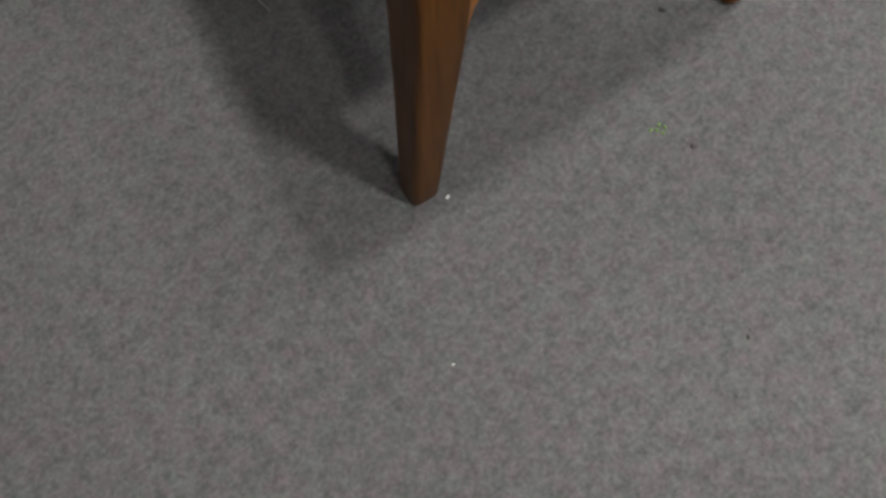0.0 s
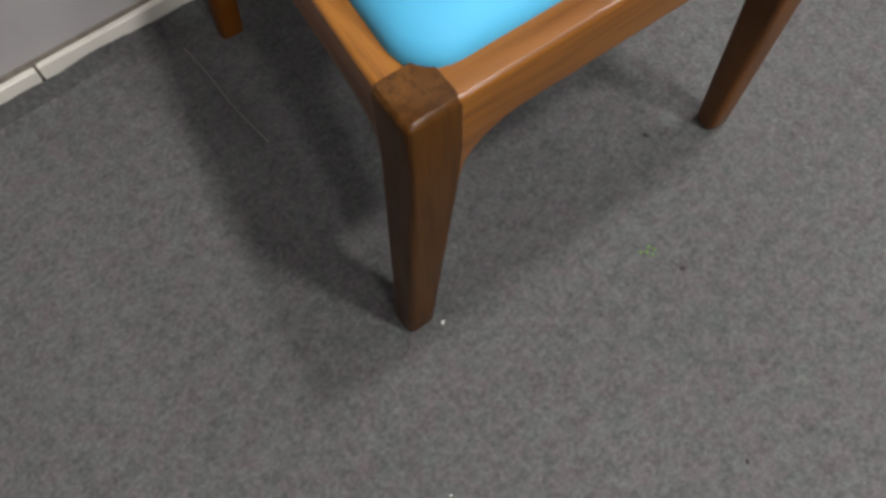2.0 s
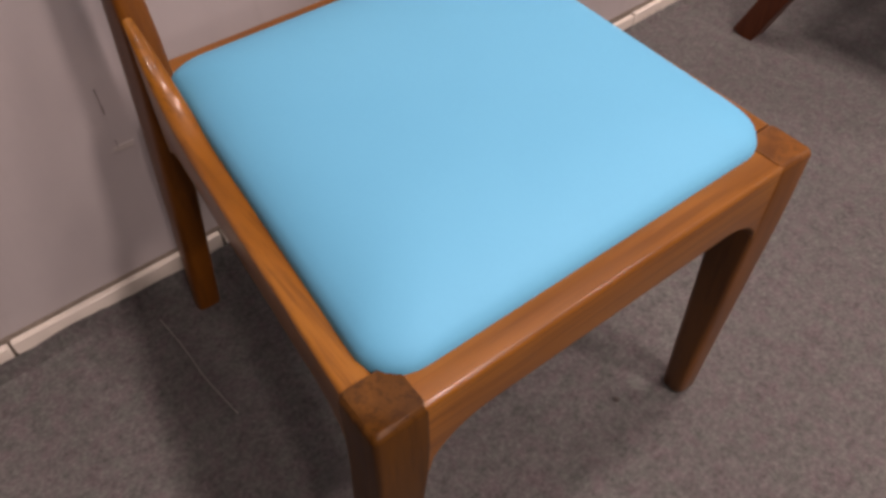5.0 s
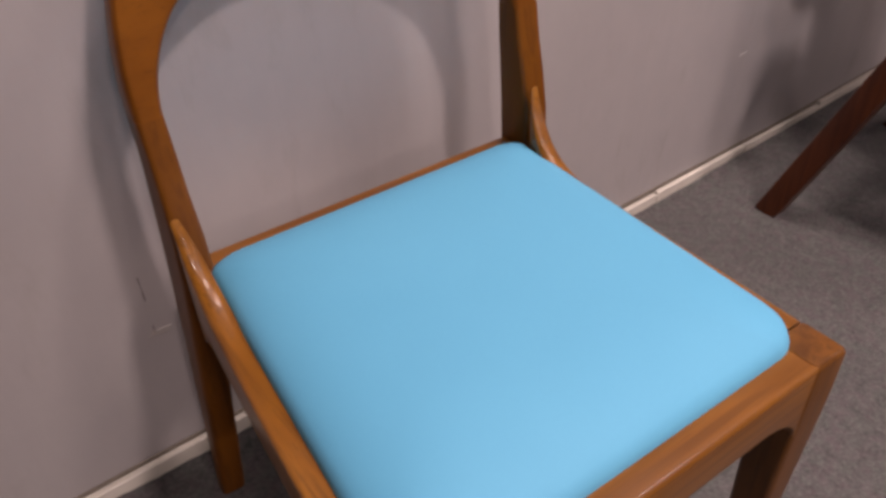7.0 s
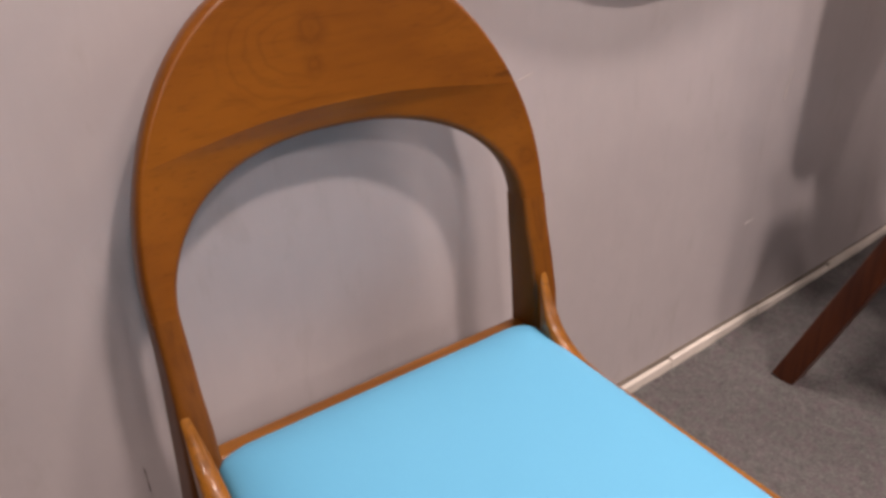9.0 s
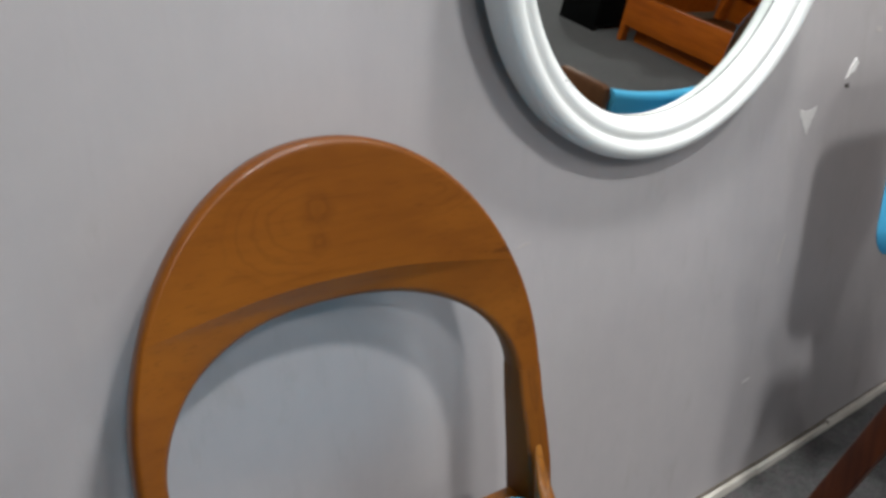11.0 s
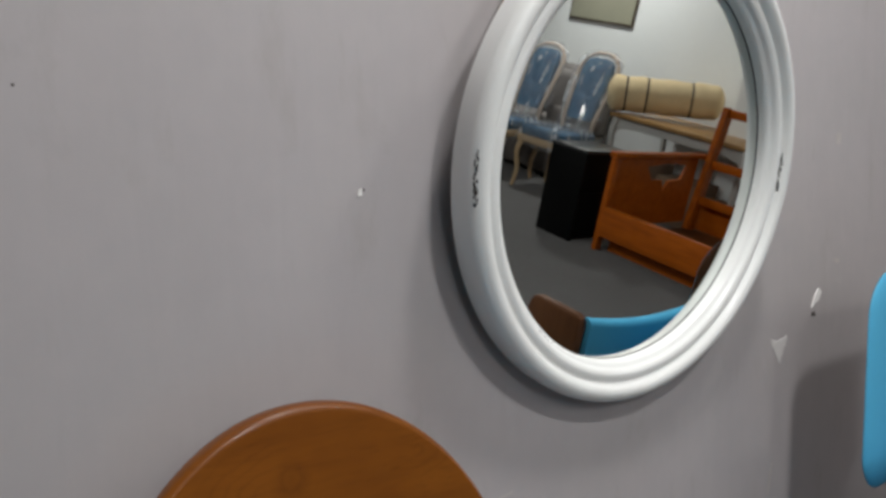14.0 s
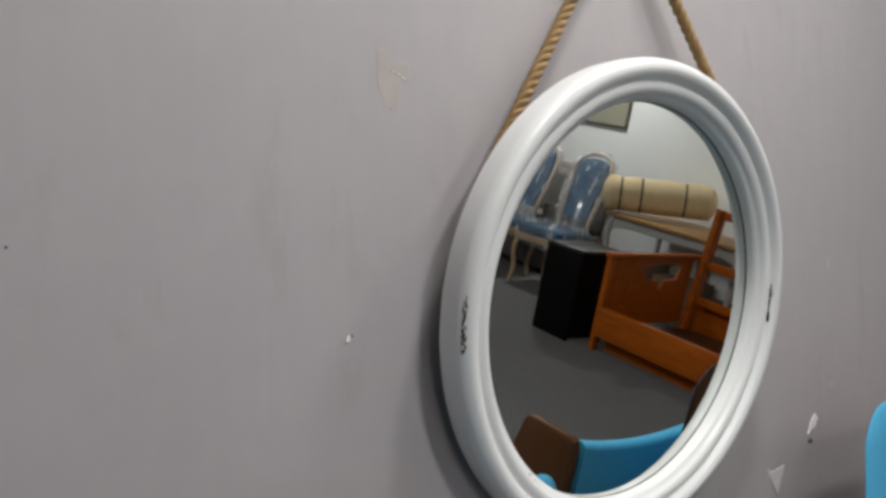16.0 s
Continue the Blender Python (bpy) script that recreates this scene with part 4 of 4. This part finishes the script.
def sofa_frame():
    root = empty("sofa", "orange lacquered wooden sofa without cushions", "sofa", (3.87, -2.45, 0))
    D, L = 1.08, 1.85
    part("front_rail", box(0.0, 0.03, 0.10, 0.045, L - 0.03, 0.300, 0.006), M_ORANGE, root)
    part("plinth", box(0.10, 0.06, 0.0, 0.13, L - 0.06, 0.098, 0.004), M_ORANGE, root)
    part("back_rail", box(D - 0.06, 0.03, 0.10, D - 0.02, L - 0.03, 0.30, 0.006), M_ORANGE, root)
    part("seat_board", box(0.045, 0.04, 0.10, D - 0.06, L - 0.04, 0.115), M_BROWN_SHELL, root)
    for y in (0.0, L - 0.035):
        part("arm_top", box(-0.01, y - 0.012, 0.625, D - 0.08, y + 0.047, 0.66, 0.006), M_ORANGE, root)
        part("front_post", box(0.0, y, 0.0, 0.06, y + 0.035, 0.625, 0.005), M_ORANGE, root)
        # end panel with a cut-out
        bm = bmesh.new()
        o = [(0.06, 0.16), (D - 0.16, 0.16), (D - 0.16, 0.624), (0.06, 0.624)]
        h = [(0.36, 0.565), (0.43, 0.475), (0.55, 0.47), (0.585, 0.385), (0.63, 0.465), (0.76, 0.475), (0.80, 0.575), (0.58, 0.59)]
        for yy in (y + 0.008, y + 0.027):
            vo = [bm.verts.new((a, yy, b)) for a, b in o]
            vh = [bm.verts.new((a, yy, b)) for a, b in h]
            eo = [bm.edges.new((vo[i], vo[(i + 1) % 4])) for i in range(4)]
            eh = [bm.edges.new((vh[i], vh[(i + 1) % 8])) for i in range(8)]
            bmesh.ops.triangle_fill(bm, use_beauty=True, use_dissolve=False, edges=eo + eh)
        bm.verts.ensure_lookup_table()
        for base, n in ((0, 4), (4, 8)):
            for i in range(n):
                a, b = base + i, base + (i + 1) % n
                bm.faces.new((bm.verts[a], bm.verts[b], bm.verts[b + 12], bm.verts[a + 12]))
        part("end_panel", bm, M_ORANGE, root, smooth=False)
        part("back_post", bar((D - 0.15, y + 0.075, 0.12), (D - 0.03, y + 0.075, 1.00), 0.09, 0.045, 0.006), M_ORANGE, root)
    for z in (0.34, 0.60, 0.965):
        f = (z - 0.12) / 0.88
        part("back_slat", box(D - 0.15 + 0.12 * f - 0.015, 0.10, z - 0.03, D - 0.15 + 0.12 * f + 0.015, L - 0.02, z + 0.03, 0.005), M_ORANGE, root)
    return root


def rolled_quilt():
    """A rolled mattress, fatter in the middle, its underside pressed flat, tied with three straps."""
    n, m, length, low = 40, 32, 0.93, -0.138

    def section(f, grow=0.0):
        end = min(f, 1 - f) * length
        r = (0.152 - 0.09 * max(0.0, 1 - end / 0.07) ** 2.2 + 0.004 * math.sin(f * 26)) * (1.0 - 0.05 * f)
        for q in (0.16, 0.34, 0.72):
            r -= 0.007 * max(0.0, 1 - abs(f - q) / 0.03)
        r += grow
        return [(r * 1.10 * math.cos(a) + 0.004 * noise.noise((math.cos(a) * 3, f * 9, math.sin(a) * 3)), f * length, max(low, r * math.sin(a))) for a in (2 * math.pi * j / m for j in range(m))]
    root = empty("rolled_mattress", "cream rolled mattress tied with dark straps on a table", "mattress", (5.09, -3.62, 0.757 - low), -40.0)
    root.matrix_basis = root.matrix_basis @ pose(0, 0, 0, 4.5)
    part("roll", loft([section(i / n) for i in range(n + 1)]), M_CREAM, root)
    for q in (0.16, 0.34, 0.72):
        part("strap", loft([section(q + w, t) for w, t in ((-0.011, -0.004), (-0.009, 0.0025), (0.009, 0.0025), (0.011, -0.004))], caps=False), M_STRAP, root, "dark tied strap")
    return root


def side_table():
    root = empty("table", "oak-topped table with curved ivory legs", "table", (5.03, -3.50, 0))
    D, L = 0.80, 1.30
    part("tabletop", box(0, 0, 0.722, D, L, 0.756, 0.008), M_OAK, root)
    part("apron", arched_rail(L - 0.1, 0.07, 0.13, 0.02, 0.25), M_IVORY, root, m=pose(0.06, 0.05, 0.721, 0, 0, 90))
    part("apron", arched_rail(L - 0.1, 0.07, 0.13, 0.02, 0.25), M_IVORY, root, m=pose(D - 0.03, 0.05, 0.721, 0, 0, 90))
    for lx, sx in ((0.05, -1), (D - 0.05, 1)):
        for ly, sy in ((0.06, -1), (L - 0.06, 1)):
            path = [(lx, ly, 0.72), (lx + sx * 0.02, ly + sy * 0.02, 0.60), (lx, ly, 0.36), (lx - sx * 0.015, ly - sy * 0.015, 0.14), (lx + sx * 0.02, ly + sy * 0.02, 0.0)]
            pts = catmull(path, 5)
            rings = []
            for i, c in enumerate(pts):
                r = 0.036 - 0.020 * min(1.0, i / (len(pts) - 5)) + (0.008 if i > len(pts) - 4 else 0)
                rings.append([(c.x + r * math.cos(a), c.y + r * math.sin(a), c.z) for a in (2 * math.pi * j / 10 for j in range(10))])
            part("leg", loft(rings), M_IVORY, root)
    return root


def wrapped_chair(first=None, m=None):
    root = new("dining_chair")
    root.matrix_basis = m
    tagged(root, "carved pale wood chair with blue cloth, wrapped in clear plastic", "chair", "chairs wrapped in plastic")
    # local: front to -x, width along y; the back leans away
    RAKE = 0.32
    part("seat", box(-0.02, -0.23, 0.44, 0.44, 0.23, 0.535, 0.035, 4), M_BLUE_WRAP, root, "blue padded seat under plastic")
    part("seat_frame", box(-0.03, -0.24, 0.385, 0.45, 0.24, 0.445, 0.012), M_PALE_WOOD, root)
    bm = loft([[(0.46 + RAKE * (z - 0.6) + x, y, z) for x, y in rounded_rect(-0.03, 0.03, -w, w, 0.025, 4)] for z, w in ((0.62, 0.12), (0.68, 0.135), (0.80, 0.145), (1.0, 0.155), (1.08, 0.150), (1.13, 0.115), (1.145, 0.06))])
    part("back_pad", bm, M_BLUE_WRAP, root, "blue padded back under plastic")
    hoop = [(0.47, -0.155, 0.40), (0.47, -0.155, 0.62), (0.58, -0.190, 0.95), (0.63, -0.172, 1.10), (0.655, -0.080, 1.175), (0.655, 0.080, 1.175), (0.63, 0.172, 1.10), (0.58, 0.190, 0.95), (0.47, 0.155, 0.62), (0.47, 0.155, 0.40)]
    pts = catmull(hoop, 6)
    part("back_frame", loft([[(c.x + 0.020 * math.cos(a), c.y + 0.020 * math.sin(a) * (1 if abs(c.z - 1.17) > 0.06 else 0.3), c.z + 0.020 * math.sin(a) * (0 if abs(c.z - 1.17) > 0.06 else 1)) for a in (2 * math.pi * j / 8 for j in range(8))] for c in pts]), M_LIMED, root)
    # loose crumpled plastic bag over the back and the seat
    for z_rows, cx, deep, wide in ((((0.56, 0.8), (0.70, 1.0), (0.85, 1.03), (1.0, 1.05), (1.12, 0.95), (1.20, 0.6), (1.215, 0.2)), 0.46, 0.065, 0.215), (((0.36, 0.92), (0.42, 1.0), (0.50, 1.0), (0.56, 0.9), (0.575, 0.5)), 0.20, 0.26, 0.26)):
        rings = []
        for z, k in z_rows:
            ring_pts = []
            for j in range(40):
                a = 2 * math.pi * j / 40
                q = 1 + 0.16 * noise.noise((math.cos(a) * 2.6, math.sin(a) * 2.6 + cx * 9, z * 14))
                sx, sy = math.copysign(abs(math.cos(a)) ** 0.6, math.cos(a)), math.copysign(abs(math.sin(a)) ** 0.6, math.sin(a))
                ring_pts.append((cx + (RAKE * (z - 0.6) if cx > 0.3 else 0) + deep * k * q * sx, wide * k * q * sy, z))
            rings.append(ring_pts)
        part("plastic_wrap", loft(rings), M_FILM, root, "crumpled clear plastic wrap")
    for lx, ly in ((0.0, -0.20), (0.0, 0.20), (0.44, -0.19), (0.44, 0.19)):
        k = -1 if lx == 0 else 1
        path = catmull([(lx, ly, 0.40), (lx + k * 0.03, ly * 1.06, 0.30), (lx, ly, 0.14), (lx + k * 0.02, ly * 1.05, 0.0)], 5)
        part("leg", loft([[(c.x + r * math.cos(a), c.y + r * math.sin(a), c.z) for a in (2 * math.pi * j / 8 for j in range(8))] for c, r in ((c, 0.026 - 0.010 * i / len(path)) for i, c in enumerate(path))]), M_PALE_WOOD, root)
    return root


def picture():
    root = empty("framed_picture", "picture with a thin dark frame on the white wall", "picture", (X1, -4.98, 1.44))
    part("frame", box(-0.025, 0.0, 0.0, -0.001, 0.82, 0.62, 0.004), M_STRAP, root, "thin dark frame")
    part("print", box(-0.028, 0.02, 0.02, -0.0255, 0.80, 0.60), M_PICTURE, root, "pale olive-grey print")
    return root


M_PICTURE = plain("olive_grey_print", (0.33, 0.32, 0.24), 0.5, 0.12, 2.0)
black_cabinet()
sofa_frame()
side_table()
rolled_quilt()
wrapped = wrapped_chair(m=pose(4.585, -3.765, 0, 0, 0, -8))
copy_thing(wrapped, pose(4.48, -4.33, 0, 0, 0, -6))
picture()
for bx, by, bw, bd, bh in ((5.10, -3.45, 0.36, 0.40, 0.42), (5.14, -2.98, 0.34, 0.36, 0.36), (5.08, -2.58, 0.32, 0.30, 0.28)):
    carton = part("carton", box(0, 0, 0, bw, bd, bh, 0.004), M_CARTON, None, "", pose(bx, by, 0))
    tagged(carton, "brown cardboard carton stored under a table", "box", "cartons under the table")
sofa = empty("sofa", "grey upholstered sofa against the far wall", "sofa", (5.12, -5.3, 0))
part("base", box(0.0, 0.0, 0.04, 0.75, 1.15, 0.40, 0.04, 3), M_GREY_CLOTH, sofa)
part("back", box(0.55, 0.0, 0.40, 0.75, 1.15, 1.02, 0.06, 3), M_GREY_CLOTH, sofa)
part("armrest", box(0.0, 0.98, 0.40, 0.55, 1.15, 0.66, 0.05, 3), M_GREY_CLOTH, sofa)
for cy in (0.03, 0.51):
    part("seat_cushion", box(0.01, cy, 0.402, 0.54, cy + 0.46, 0.53, 0.045, 3), M_GREY_CLOTH, sofa)
    part("back_cushion", box(0.38, cy + 0.01, 0.532, 0.548, cy + 0.45, 0.97, 0.07, 3), M_GREY_CLOTH, sofa, "plump grey back cushion")
for fx, fy in ((0.06, 0.06), (0.69, 0.06), (0.06, 1.09), (0.69, 1.09)):
    part("foot", box(fx - 0.03, fy - 0.03, 0.0, fx + 0.03, fy + 0.03, 0.04), M_BLACK, sofa)
